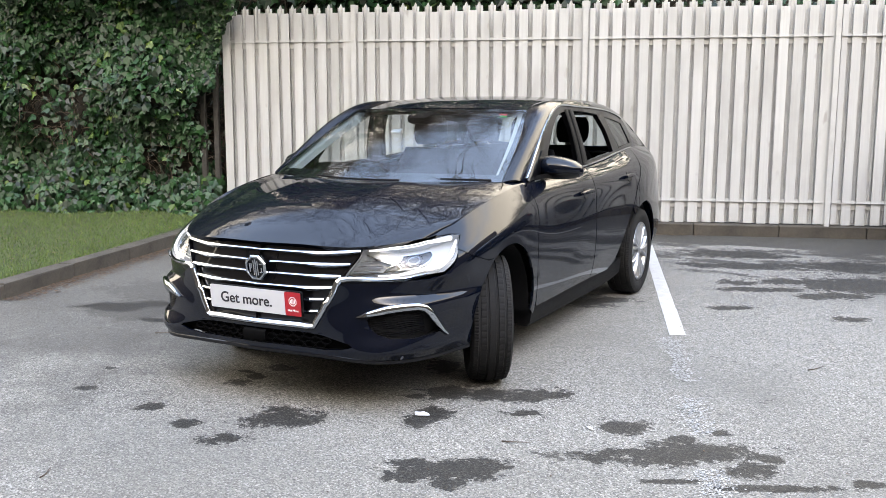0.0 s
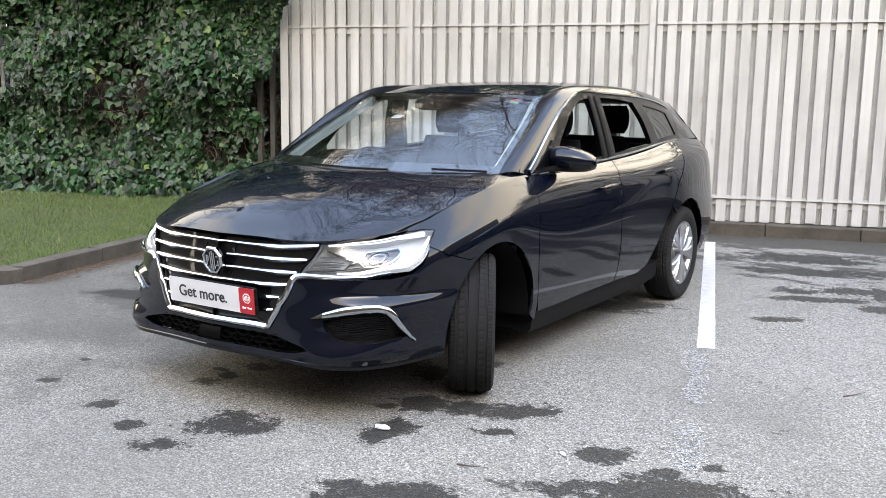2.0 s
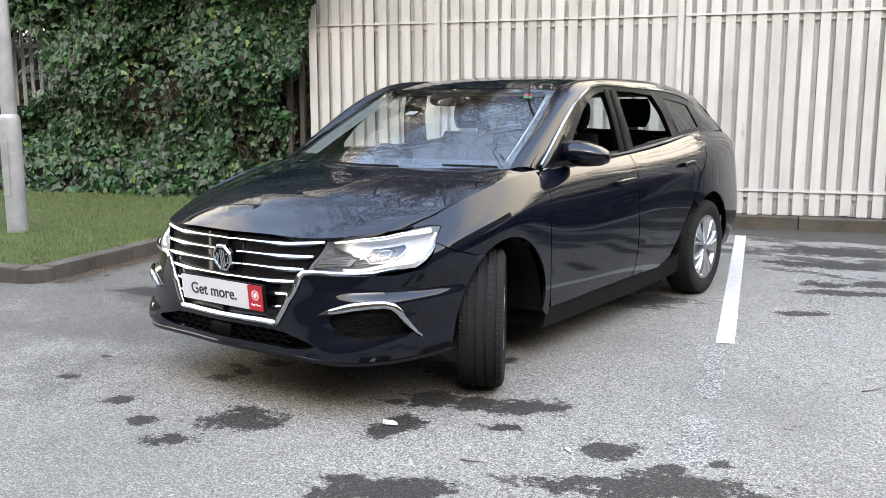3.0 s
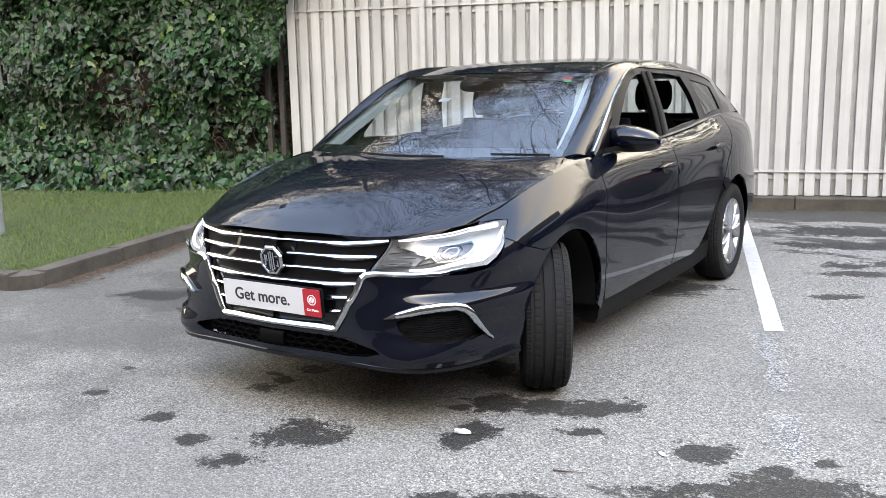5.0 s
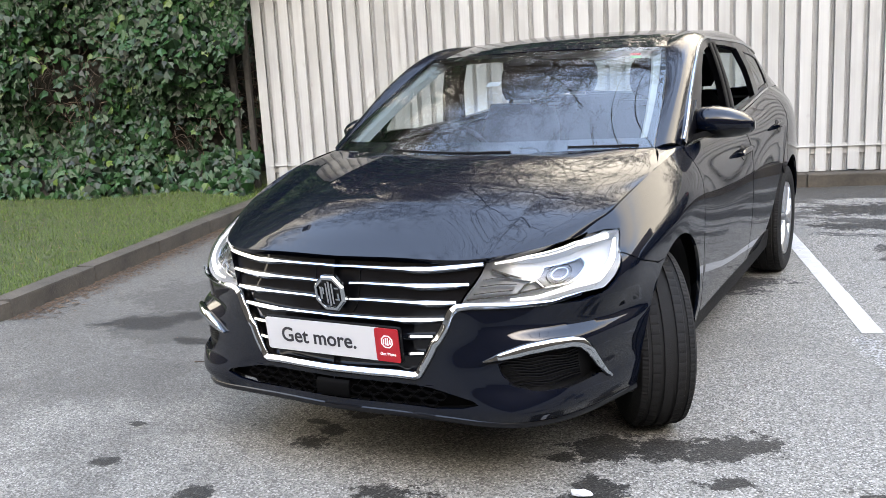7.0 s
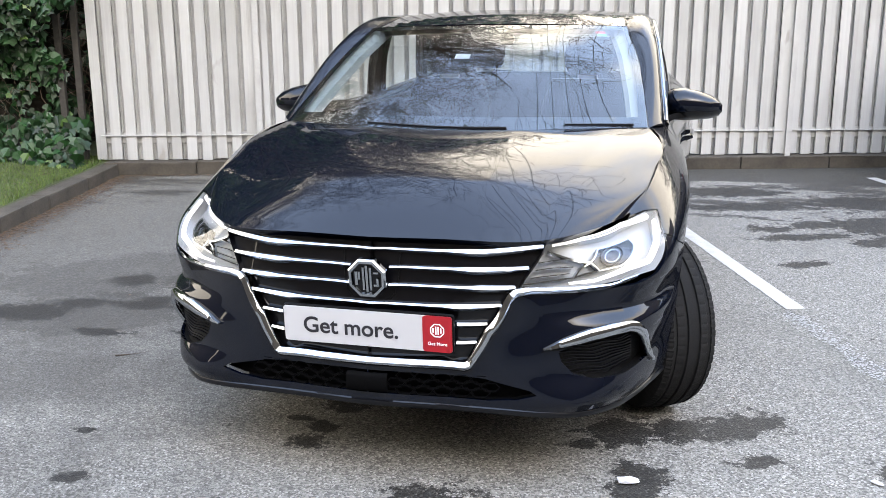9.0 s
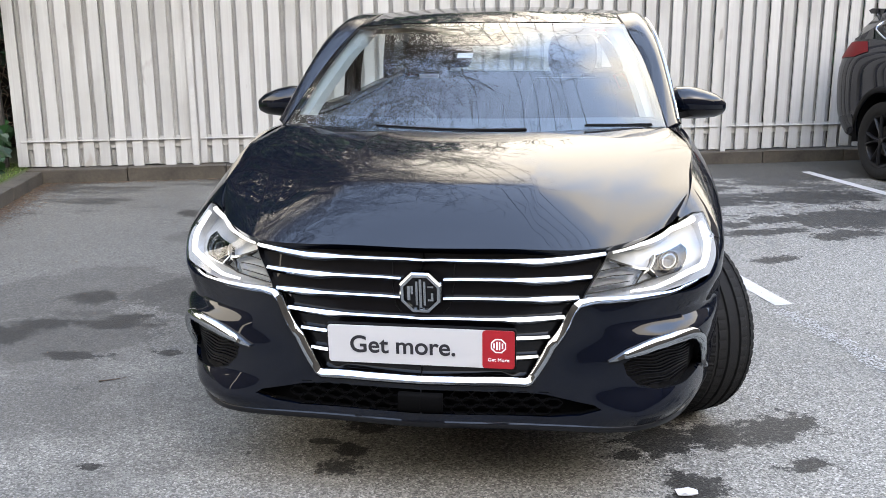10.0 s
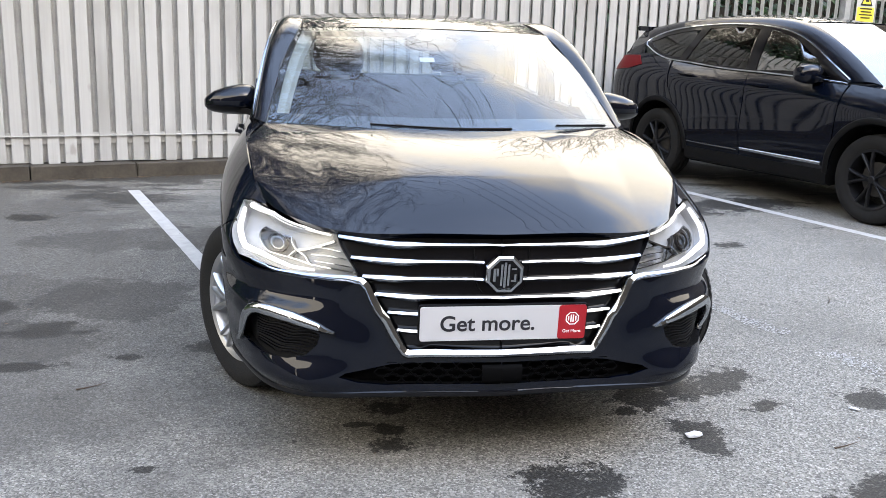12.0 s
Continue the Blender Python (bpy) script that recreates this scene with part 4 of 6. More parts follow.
shape("unseen_wall_side", "unseen brown wall added at the lawn's side to block low sky", "wall", boxed(-32.5, -32, -9.5, 12, 0, 8.0), BRICK)

# ---- the estate car: its surfaces ----
TOP = [(0, .088, .762), (.27, .10, .764), (.50, .165, .762), (.72, .46, .797), (.768, .62, .862), (.805, .95, .945), (.80, 1.42, .985), (.785, 2.45, 1.015), (.765, 3.1, 1.055), (.75, 3.55, 1.10), (.735, 4.05, 1.10), (.68, 4.36, 1.08), (0, 4.5, 1.05)]
SHOULDER = [(0, .075, .70), (.28, .09, .70), (.49, .145, .705), (.803, .43, .735), (.858, .62, .775), (.885, .93, .83), (.868, 1.45, .895), (.868, 2.45, .925), (.875, 3.1, .955), (.875, 3.55, .985), (.83, 4.05, .99), (.73, 4.42, .98), (0, 4.56, .97)]
MIDDLE = [(0, .062, .62), (.30, .078, .61), (.46, .112, .625), (.816, .375, .645), (.88, .61, .67), (.90, .9, .72), (.895, 1.48, .70), (.898, 2.45, .74), (.905, 3.1, .78), (.915, 3.55, .78), (.86, 4.1, .78), (.75, 4.45, .78), (0, 4.57, .78)]
LOWER = [(0, .045, .5), (.3, .07, .5), (.52, .115, .5), (.803, .33, .5), (.876, .60, .5), (.897, .88, .55), (.885, 1.5, .5), (.888, 2.45, .52), (.895, 3.1, .55), (.912, 3.55, .56), (.875, 4.1, .56), (.77, 4.46, .56), (0, 4.58, .56)]
SKIRT = [(0, .035, .40), (.295, .065, .395), (.56, .095, .36), (.798, .345, .36), (.866, .60, .36), (.885, .87, .38), (.868, 1.5, .35), (.868, 2.45, .36), (.872, 3.1, .37), (.90, 3.55, .4), (.865, 4.1, .40), (.76, 4.42, .4), (0, 4.55, .42)]
LIP = [(0, .026, .283), (.29, .056, .278), (.575, .115, .267), (.785, .425, .262), (.85, .60, .27), (.87, .87, .26), (.835, 1.5, .235), (.835, 2.45, .235), (.84, 3.1, .24), (.87, 3.55, .28), (.83, 4.1, .28), (.72, 4.38, .28), (0, 4.5, .3)]
flank = Net([LIP, SKIRT, LOWER, MIDDLE, SHOULDER, TOP], (True, True))


def sculpt(net):
    """The bumper's corners: a wedge-shaped shelf over the fog trim and a facet that kicks out below it."""
    plain = type(net).at

    def at(s, v):
        p = plain(net, s, v)
        x, y, z = np.abs(p[:, 0]), p[:, 1], p[:, 2]
        shelf = np.interp(z, [.508, .520, .552, .63], [0, 0, -.028, 0]) * np.clip((x - .50) / .24, 0, 1) * np.clip((.66 - y) / .2, 0, 1)
        kick = np.interp(z, [.262, .30, .372, .40, .47], [.6, 1, -.7, -.7, 0]) * .018 * np.clip((x - .42) / .18, 0, 1) * np.clip((.60 - y) / .2, 0, 1)
        out = np.stack([p[:, 0], np.minimum(y - 1.3, -.2), 0 * x], 1)
        return p + out / np.linalg.norm(out, axis=1)[:, None] * (shelf + kick)[:, None]
    return at


flank.at = sculpt(flank)
flank.gp = flank.at(flank.gs, flank.gv)
hood = Net([[(0, .085, .768), (.26, .097, .770), (.50, .16, .768), (.71, .45, .797)],
            [(0, .10, .795), (.265, .115, .795), (.52, .21, .790), (.735, .52, .825)],
            [(0, .22, .855), (.28, .24, .853), (.55, .36, .835), (.765, .62, .862)],
            [(0, .5, .925), (.30, .52, .928), (.58, .62, .905), (.785, .8, .905)],
            [(0, .8, .972), (.32, .83, .980), (.6, .9, .965), (.80, 1.0, .952)],
            [(0, .99, .99), (.34, 1.03, .998), (.62, 1.11, .998), (.745, 1.19, .995)]])
# the bonnet as one fair surface, with a raised middle between two creases
def fair(net, high):
    gs, gv = net.gs / net.smax, net.gv / net.vmax
    basis = lambda s, v, odd: np.stack([s ** (2 * a + odd) * v ** b for a in range(3) for b in range(4)], 1)
    fits = [np.linalg.lstsq(basis(gs, gv, odd), net.gp[:, k], rcond=None)[0] for k, odd in ((0, 1), (1, 0), (2, 0))]

    poly = lambda s, v: np.stack([basis(s, v, odd) @ c for c, odd in zip(fits, (1, 0, 0))], 1)
    rim = type(net).at

    def at(s, v):
        s, v = np.asarray(s, float) / net.smax, np.asarray(v, float) / net.vmax
        p = poly(s, v)
        f, one = np.abs(s), np.ones_like(s)
        side = np.where(s < 0, -1, 1)[:, None] * np.array([1, 0, 0]) + np.array([0, 1, 1])
        w = np.clip((f - .6) / .4, 0, 1)[:, None] ** 2
        p += w * side * (rim(net, one * net.smax, v * net.vmax) - poly(one, v))
        p += (1 - w) * np.clip(1 - v / .35, 0, 1)[:, None] ** 2 * (rim(net, s * net.smax, 0 * v) - poly(s, 0 * v))
        p += (1 - w) * np.clip((v - .7) / .3, 0, 1)[:, None] ** 2 * (rim(net, s * net.smax, one * net.vmax) - poly(s, one))
        ax, outer = np.abs(p[:, 0]), .47 + .15 * v
        p[:, 2] += high * np.clip((outer - ax) / (outer - .29), 0, 1) * np.clip((v - .05) / .25, 0, 1) * np.clip((1.0 - v) / .14, 0, 1)
        return p
    return at


hood.at = fair(hood, .024)
hood.gp = hood.at(hood.gs, hood.gv)
screen = Net([[(0, .95, .995), (.38, 1.03, 1.0), (.735, 1.2, 1.0)],
              [(0, 1.2, 1.145), (.37, 1.26, 1.14), (.705, 1.42, 1.125)],
              [(0, 1.48, 1.28), (.355, 1.53, 1.275), (.658, 1.67, 1.26)],
              [(0, 1.77, 1.39), (.34, 1.81, 1.387), (.598, 1.9, 1.378)]])
roof = Net([[(0, 1.77, 1.392), (.34, 1.81, 1.389), (.598, 1.91, 1.38)],
            [(0, 2.0, 1.435), (.33, 2.05, 1.43), (.585, 2.12, 1.415)],
            [(0, 2.35, 1.465), (.32, 2.35, 1.46), (.57, 2.35, 1.443)],
            [(0, 3.0, 1.475), (.31, 3.0, 1.47), (.555, 3.0, 1.452)],
            [(0, 3.6, 1.45), (.3, 3.6, 1.445), (.54, 3.6, 1.42)],
            [(0, 4.15, 1.385), (.29, 4.13, 1.38), (.52, 4.1, 1.355)]])
RAIL_IN = [(.742, 1.19, .998), (.705, 1.43, 1.13), (.658, 1.68, 1.265), (.598, 1.91, 1.38), (.57, 2.35, 1.443), (.555, 3.0, 1.452), (.54, 3.6, 1.42), (.52, 4.1, 1.355)]
RAIL_OUT = [(.80, 1.38, .985), (.772, 1.6, 1.155), (.738, 1.85, 1.31), (.704, 2.1, 1.40), (.69, 2.4, 1.412), (.68, 3.0, 1.395), (.665, 3.6, 1.335), (.64, 4.0, 1.24)]
RAIL_MID = [((a[0] + b[0]) / 2 + .012, (a[1] + b[1]) / 2 - .03, (a[2] + b[2]) / 2 + .018) for a, b in zip(RAIL_IN, RAIL_OUT)]
rail = Net([RAIL_IN, RAIL_MID, RAIL_OUT], (False, False))
# ---- wheels ----
def spin(profile, n, axis_x=True):
    """Rings of a profile of (radius, x) turned about the x axis."""
    a = np.linspace(0, 2 * np.pi, n, endpoint=False)
    return [np.stack([np.full(n, x), r * np.cos(a), r * np.sin(a)], 1) for r, x in profile]


def tyre_mesh(radius, width, rim):
    h = width / 2
    prof = [(rim - .012, -h * .72), (rim + .012, -h * .86), (rim + .05, -h * 1.0), (radius - .035, -h * .99), (radius - .012, -h * .88)]
    for g in (-.62, -.22, .22, .62):
        prof += [(radius - .003 * abs(g) * 2, h * (g - .07)), (radius - .009, h * (g - .05)), (radius - .009, h * (g + .05)), (radius - .003 * abs(g) * 2, h * (g + .07))]
    prof += [(radius - .012, h * .88), (radius - .035, h * .99), (rim + .05, h), (rim + .012, h * .86), (rim - .012, h * .72)]
    n = 300
    rings = spin(prof, n)
    for i, (r, x) in enumerate(prof):
        if r > radius - .0125 and r != radius - .009 and abs(x) > h * .5:
            for j in range(0, n, 5):
                k = (j + int(90 * abs(x))) % n
                rings[i][k, 1:] *= (r - .004) / r
    return rings


def wheel(parent, place, radius, width, rim_r, rim_mat, style, side):
    """side: +1 where the outer face looks to +x."""
    w = new("wheel")
    w.parent = parent
    w.matrix_local = place
    tyre = loft("tyre", tyre_mesh(radius, width, rim_r), RUBBER, w, closed=True, caps=False)
    tyre.data.flip_normals()
    tyre.data.set_sharp_from_angle(angle=radians(28))
    o = side * width / 2
    barrel = [(rim_r + .004, -o * .8), (rim_r - .02, -o * .6), (rim_r - .03, o * .5), (rim_r - .012, o * .84), (rim_r + .006, o * .9), (rim_r + .008, o * .82)]
    loft("rim", spin(barrel, 64), rim_mat, w, caps=False)
    loft("brake_disc", spin([(.02, o * .1), (.14, o * .1), (.14, o * .25), (.02, o * .25)], 40), STEEL if rim_mat is ALLOY else RUST, w, caps=True)
    loft("hub_cap", spin([(.001, o * .9), (.024, o * .9), (.032, o * .84), (.034, o * .5)], 24), rim_mat, w, caps=False)
    for k in range(5):
        for d in ((-.15, .15) if style == "double" else (-.19, 0.06, .26)):
            a0, a1 = 2 * math.pi * k / 5 + d * .55, 2 * math.pi * k / 5 + d * 1.6
            rings = []
            for q in np.linspace(0, 1, 7):
                r = .022 + q * (rim_r - .03)
                a = a0 * (1 - q) + a1 * q
                c = np.array([0, r * math.cos(a), r * math.sin(a)])
                tang = np.array([0, -math.sin(a), math.cos(a)])
                wd = (.011 + .004 * q) if style == "double" else (.009 + .004 * q)
                x = o * (.80 + .08 * math.sin(q * math.pi * .8))
                rings.append([c + tang * wd * e + np.array([x + side * d2, 0, 0]) for e, d2 in ((-1, -.022), (-.8, 0), (-.35, .006), (.35, .006), (.8, 0), (1, -.022))])
            loft("spoke", rings, rim_mat, w)
    return w


# ---- the estate car ----
def F(*pts):
    return flank.find(pts, [0, 2], lambda g: (g[:, 1] < .75))


def L(*pts):
    return flank.find(pts, [1, 2], lambda g: (g[:, 0] > .6) & (g[:, 1] > .3))


def D(*pts):
    return flank.find(pts, [0, 1, 2], None)


def arc(cy, cz, r, a0, a1, n=14, squash=1.0):
    return [(cy + r * math.cos(radians(a)), cz + squash * r * math.sin(radians(a))) for a in np.linspace(a0, a1, n)]


BELT = [(.80, 1.385, .985), (.80, 1.62, .988), (.797, 1.87, .993), (.791, 2.12, 1.002), (.785, 2.45, 1.015), (.768, 3.05, 1.052), (.748, 3.6, 1.095), (.722, 4.0, 1.10)]
GLAZE = [((a[0] + b[0]) / 2 + .014, (a[1] + b[1]) / 2, (a[2] + b[2]) / 2) for a, b in zip(BELT, RAIL_OUT)]
cabin = Net([BELT, GLAZE, RAIL_OUT], (False, False))


def C(*pts):
    return cabin.find(pts, [1, 2], None)


def upward(n, k):
    n = n + np.array([0, 0, k])
    return n / np.linalg.norm(n, axis=1)[:, None]


FY, RY = .925, 3.535                         # the axles
car = thing("estate_car", "shiny black estate car with chrome grille, lit headlights and open windows", "car")

# bonnet, wings, doors
bonnet = sheet("bonnet", hood, [(0, .004), (hood.smax - .004, .004), (hood.smax - .004, hood.vmax), (0, hood.vmax)], PAINT, car, side=0, step=0.014, depth=0.02)
# the gutters under the bonnet's edges
for sd in (1, -1):
    vv = np.linspace(.02, hood.vmax * .93, 24)
    edge = hood.at(np.full(24, hood.smax - .004), vv)
    inner = hood.at(np.full(24, hood.smax - .04), vv)
    loft("bonnet_gutter", [[(sd * a[0], a[1], a[2] - .012), (sd * e[0], e[1], e[2] - .007), (sd * (e[0] + .010), e[1] - .003, e[2] - .013)] for a, e in zip(inner, edge)], PAINT, car, closed=False, caps=False)
head_top = [(s, flank.vmax - .008) for s in np.linspace(F((.508, .76))[0][0], D((.712, .45, .795))[0][0], 8)]
head_out = head_top + D((.765, .512, .800), (.804, .549, .805), (.807, .50, .745), (.793, .435, .668), (.775, .395, .642), (.725, .332, .632)) + F((.60, .626), (.445, .637))
for sd in (1, -1):
    wing = D((.809, .553, .809), (.766, .517, .806)) + [(s, flank.vmax - .002) for s in np.linspace(D((.718, .462, .80))[0][0], L((1.33, .98))[0][0], 12)] \
        + L((1.345, .93), (1.352, .86), (1.338, .72), (1.35, .58), (1.37, .44), (1.395, .34), (1.41, .25)) + L(*arc(.955, .325, .385, -5, 118)) + L((.702, .664), (.60, .691), (.556, .702)) + D((.8105, .488, .7245), (.8105, .505, .75))
    sheet("front_wing", flank, wing, PAINT, car, side=sd)
    fdoor = L((1.352, .965), (1.352, .93), (1.359, .86), (1.345, .72), (1.357, .58), (1.377, .44), (1.402, .345), (1.425, .295), (1.9, .295), (2.40, .297), (2.412, .36), (2.405, .53), (2.372, .767), (2.392, .925), (2.44, 1.0)) \
        + [(s, flank.vmax - .004) for s in np.linspace(L((2.45, 1.01))[0][0], L((1.40, .98))[0][0], 10)]
    door = sheet("front_door", flank, fdoor, PAINT, car, side=sd)
    rdoor = L((2.451, 1.003), (2.401, .925), (2.381, .767), (2.414, .53), (2.421, .36), (2.41, .297), (2.80, .29), (2.93, .33), (3.05, .47), (3.11, .56), (3.235, .70), (3.31, .836), (3.47, .97), (3.58, 1.07)) \
        + [(s, flank.vmax - .004) for s in np.linspace(L((3.6, 1.095))[0][0], L((2.46, 1.01))[0][0], 10)]
    door2 = sheet("rear_door", flank, rdoor, PAINT, car, side=sd)
    s_end = flank.smax
    rear = L((3.59, 1.075), (3.48, .968), (3.32, .832), (3.245, .695), (3.235, .68)) + L(*arc(RY + .01, .325, .385, 128, -8)) + [(L((3.95, .29))[0][0], .004)] + [(s, .004) for s in np.linspace(L((4.0, .29))[0][0], s_end - .72, 6)] + [(s_end - .72, flank.vmax)] + [(s, flank.vmax - .003) for s in np.linspace(s_end - .72, L((3.6, 1.1))[0][0], 8)]
    sheet("rear_quarter_panel", flank, rear, PAINT, car, side=sd)
    # sill
    pa, na = along(flank, L((1.40, .25), (1.6, .24), (2.4, .24), (3.0, .25), (3.15, .27)), .05)
    rings = []
    for q in pa:
        rings.append([(sd * (q[0] - dx), q[1], q[2] + dz) for dx, dz in ((.004, .055), (.004, .02), (.012, -.045), (.03, -.07), (.09, -.07), (.09, .05))])
    loft("sill", rings, TRIM, car)
    # inner wheel arches
    for cy in (.955, RY + .01):
        pts = arc(cy, .325, .392, -6, 186, 20)
        loft("wheel_arch_liner", [[(sd * x, y, z) for y, z in pts] for x in (.842, .5)], TRIM, car, closed=False, caps=False)
        part("wheel_well", boxed(min(sd * .49, sd * .52), max(sd * .49, sd * .52), cy - .40, cy + .36, .30, .74), TRIM, car)
    # door handles
    for dr, y0, y1, z0 in ((door, 2.07, 2.305, .868), (door2, 3.01, 3.225, .915)):
        pp, nn = along(flank, L((y0, z0), ((y0 + y1) / 2, z0 + .004), (y1, z0 + .008)), .012)
        h = ribbon("handle", pp, nn, [.016, .026, .03, .03, .026, .016], .012, PAINT, dr, lift=.022, side=sd)
        for q in (0, len(pp) - 1):
            i = 2 if q == 0 else len(pp) - 3
            ribbon("handle_stem", pp[min(q, i):max(q, i) + 1], nn[min(q, i):max(q, i) + 1], [.022], .026, PAINT, dr, lift=-.004, side=sd)
        pc, nc = along(flank, L(*[(y0 + .13 + .045 * math.cos(a), z0 + .032 * math.sin(a)) for a in np.linspace(0, 6.28, 20)]), .01)
        cup = fill([(y0 + .13 + .05 * math.cos(a), z0 + .034 * math.sin(a)) for a in np.linspace(0, 6.28, 24, endpoint=False)], (), .02)
        sv = np.array(L(*cup[0]))
        part("handle_cup", mesh_of("handle_cup", (flank.at(sv[:, 0], sv[:, 1]) + .0015 * flank.normal(sv[:, 0], sv[:, 1])) * np.array([sd, 1, 1]), [f if sd < 0 else f[::-1] for f in cup[1]], GLOSS, True), GLOSS, dr)

# front bumper with its openings
intake = F((0.002, .378), (.20, .374), (.345, .368), (.48, .338), (.50, .325), (.44, .308), (.36, .302), (.18, .307), (0.002, .309))
fog_hole = F((.555, .452), (.62, .485), (.70, .495), (.755, .488)) + D((.772, .33, .455), (.785, .385, .372)) + F((.74, .362), (.655, .368), (.60, .385), (.565, .42))
v_outer = F((0, .396), (.15, .395), (.296, .39), (.31, .40), (.36, .50), (.425, .606), (.44, .618), (.52, .617), (.60, .616), (.68, .618)) + D((.73, .335, .624), (.782, .397, .634), (.80, .435, .66), (.8125, .486, .7205))
bumper = sheet("front_bumper", flank, v_outer + L((.555, .698), (.60, .687), (.698, .66)) + L(*arc(.955, .325, .385, 118, 187)) + [(s, .004) for s in np.linspace(L((.57, .275))[0][0], 0, 24)], PAINT, car, holes=(fog_hole, intake), side=0, step=0.013)
chin = [(s, 0.0) for s in np.linspace(0, L((.57, .275))[0][0], 40)]
pc, nc = along(flank, chin, .03)
rings = []
for q, nn in zip(pc, nc):
    o = np.array([nn[0], nn[1], 0]) / (np.linalg.norm(nn[:2]) + 1e-6)
    rings.append([q + o * a + np.array([0, 0, b]) for a, b in ((-.006, .010), (.004, .003), (.006, -.005), (.003, -.012), (-.05, -.03), (-.12, -.02))])
flipx = np.array([-1, 1, 1])
loft("splitter", [[p * flipx for p in r] for r in rings[:0:-1]] + rings, GLOSS, car, label="gloss black lip under the bumper")
MESH = mat("black_grille_plastic", (0.0012, 0.0012, 0.0014), 0.7, spec=0.05)
cover = sheet("lower_grille", flank, intake, MESH, car, side=0, lift=-.035, depth=-.006, step=.03, label="black honeycomb lower grille")
# honeycomb bars of the lower grille
hx, hz = .056, .027
for i in range(-9, 10):
    for j in range(3):
        x, z = (i + .5 * (j % 2)) * hx, .322 + j * hz * .74
        if abs(x) < .075 or abs(x) > .40 - .05 * abs(j - 1):
            continue
        hexa = [(x + hx * .5 * a, z + hz * .5 * b) for a, b in ((-1, 0), (-.55, .95), (.55, .95), (1, 0), (.55, -.95), (-.55, -.95))]
        sv = F(*[(abs(a), b) for a, b in hexa])
        pp, nn = along(flank, sv + [sv[0]], .03)
        s_ = 1 if x > 0 else -1
        ribbon("honeycomb", pp, nn, [.004], .012, MESH, cover, lift=-.012, side=s_)
pp, nn = along(flank, F((0, .343), (.062, .343)), .02)
ribbon("radar_panel", pp, nn, [.058], .012, MESH, cover, lift=.004, side=0, label="flat gloss black sensor panel")

# fog recesses
for sd in (1, -1):
    fg = sheet("fog_grille", flank, fog_hole, TRIM, bumper, side=sd, lift=-.028, depth=-.028, step=.02, label="black ribbed plastic grille")
    for z in np.linspace(.375, .475, 11):
        xs = [x for x in np.linspace(.56, .77, 22) if inside(np.array(fog_hole), np.array(F((x, z))))[0]]
        if len(xs) > 3:
            pp, nn = along(flank, F(*[(x, z + .003 * math.sin(x * 60 + z * 50)) for x in xs]), .02)
            ribbon("rib", pp, nn, [.003, .0045, .003], .006, GLOSS, fg, lift=-.028, side=sd)
    pp, nn = along(flank, F((.512, .461), (.57, .478), (.64, .497), (.70, .506), (.745, .507)) + D((.762, .27, .497), (.768, .295, .475), (.777, .345, .42), (.786, .405, .352)), .012)
    ribbon("fog_trim", pp, nn, [.006, .026, .036, .038, .037, .034, .030, .024, .010], .012, CHROME, bumper, lift=.002, side=sd, label="chrome blade trim")

# grille
gr_out = F((0, .757), (.25, .758), (.40, .758), (.505, .756), (.475, .70), (.437, .632), (.415, .618), (.36, .515), (.292, .408), (.15, .41), (0, .412))
grille = sheet("grille", flank, gr_out, GLOSS, car, side=0, lift=-.02, depth=-.02, step=.03, label="gloss black grille behind chrome bars")
for x_out, z_out, z_in, x_in, kink in ((.498, .752, .737, 0, .33), (.462, .693, .686, .06, .31), (.428, .640, .634, .06, .29), (.39, .588, .578, 0, .27)):
    pts = [(x_in, z_in)] + [(x, z_in + .002) for x in np.linspace(x_in + .05, kink, 6)] + [(x, z_in + .002 + (z_out - z_in - .002) * ((x - kink) / (x_out - kink))) for x in np.linspace(kink + .03, x_out, 6)]
    pp, nn = along(flank, F(*pts), .015)
    nn = upward(nn, .55)
    for sd in ((0,) if x_in == 0 else (1, -1)):
        ribbon("grille_bar", pp, nn, [.010, .010, .010, .011, .012, .022, .021, .019, .014], .014, CHROME, grille, lift=-.012, side=sd)
for x_out, z_out in ((.352, .532), (.322, .477)):
    pp, nn = along(flank, F((.255, z_out - .004), (.29, z_out - .003), (x_out, z_out)), .012)
    for sd in (1, -1):
        ribbon("grille_bar", pp, upward(nn, .55), [.015, .015, .012], .014, CHROME, grille, lift=-.012, side=sd)
pp, nn = along(flank, F((0, .404), (.15, .403), (.288, .40), (.30, .405), (.355, .505), (.412, .605), (.43, .622), (.47, .626), (.52, .624), (.60, .622), (.68, .624)) + D((.728, .333, .627)), .012)
ribbon("grille_frame", pp, upward(nn, .75), [.026, .026, .027, .028, .03, .03, .028, .026, .016, .014, .01, .004], .016, CHROME, car, lift=.0, side=0, label="chrome surround of the grille")
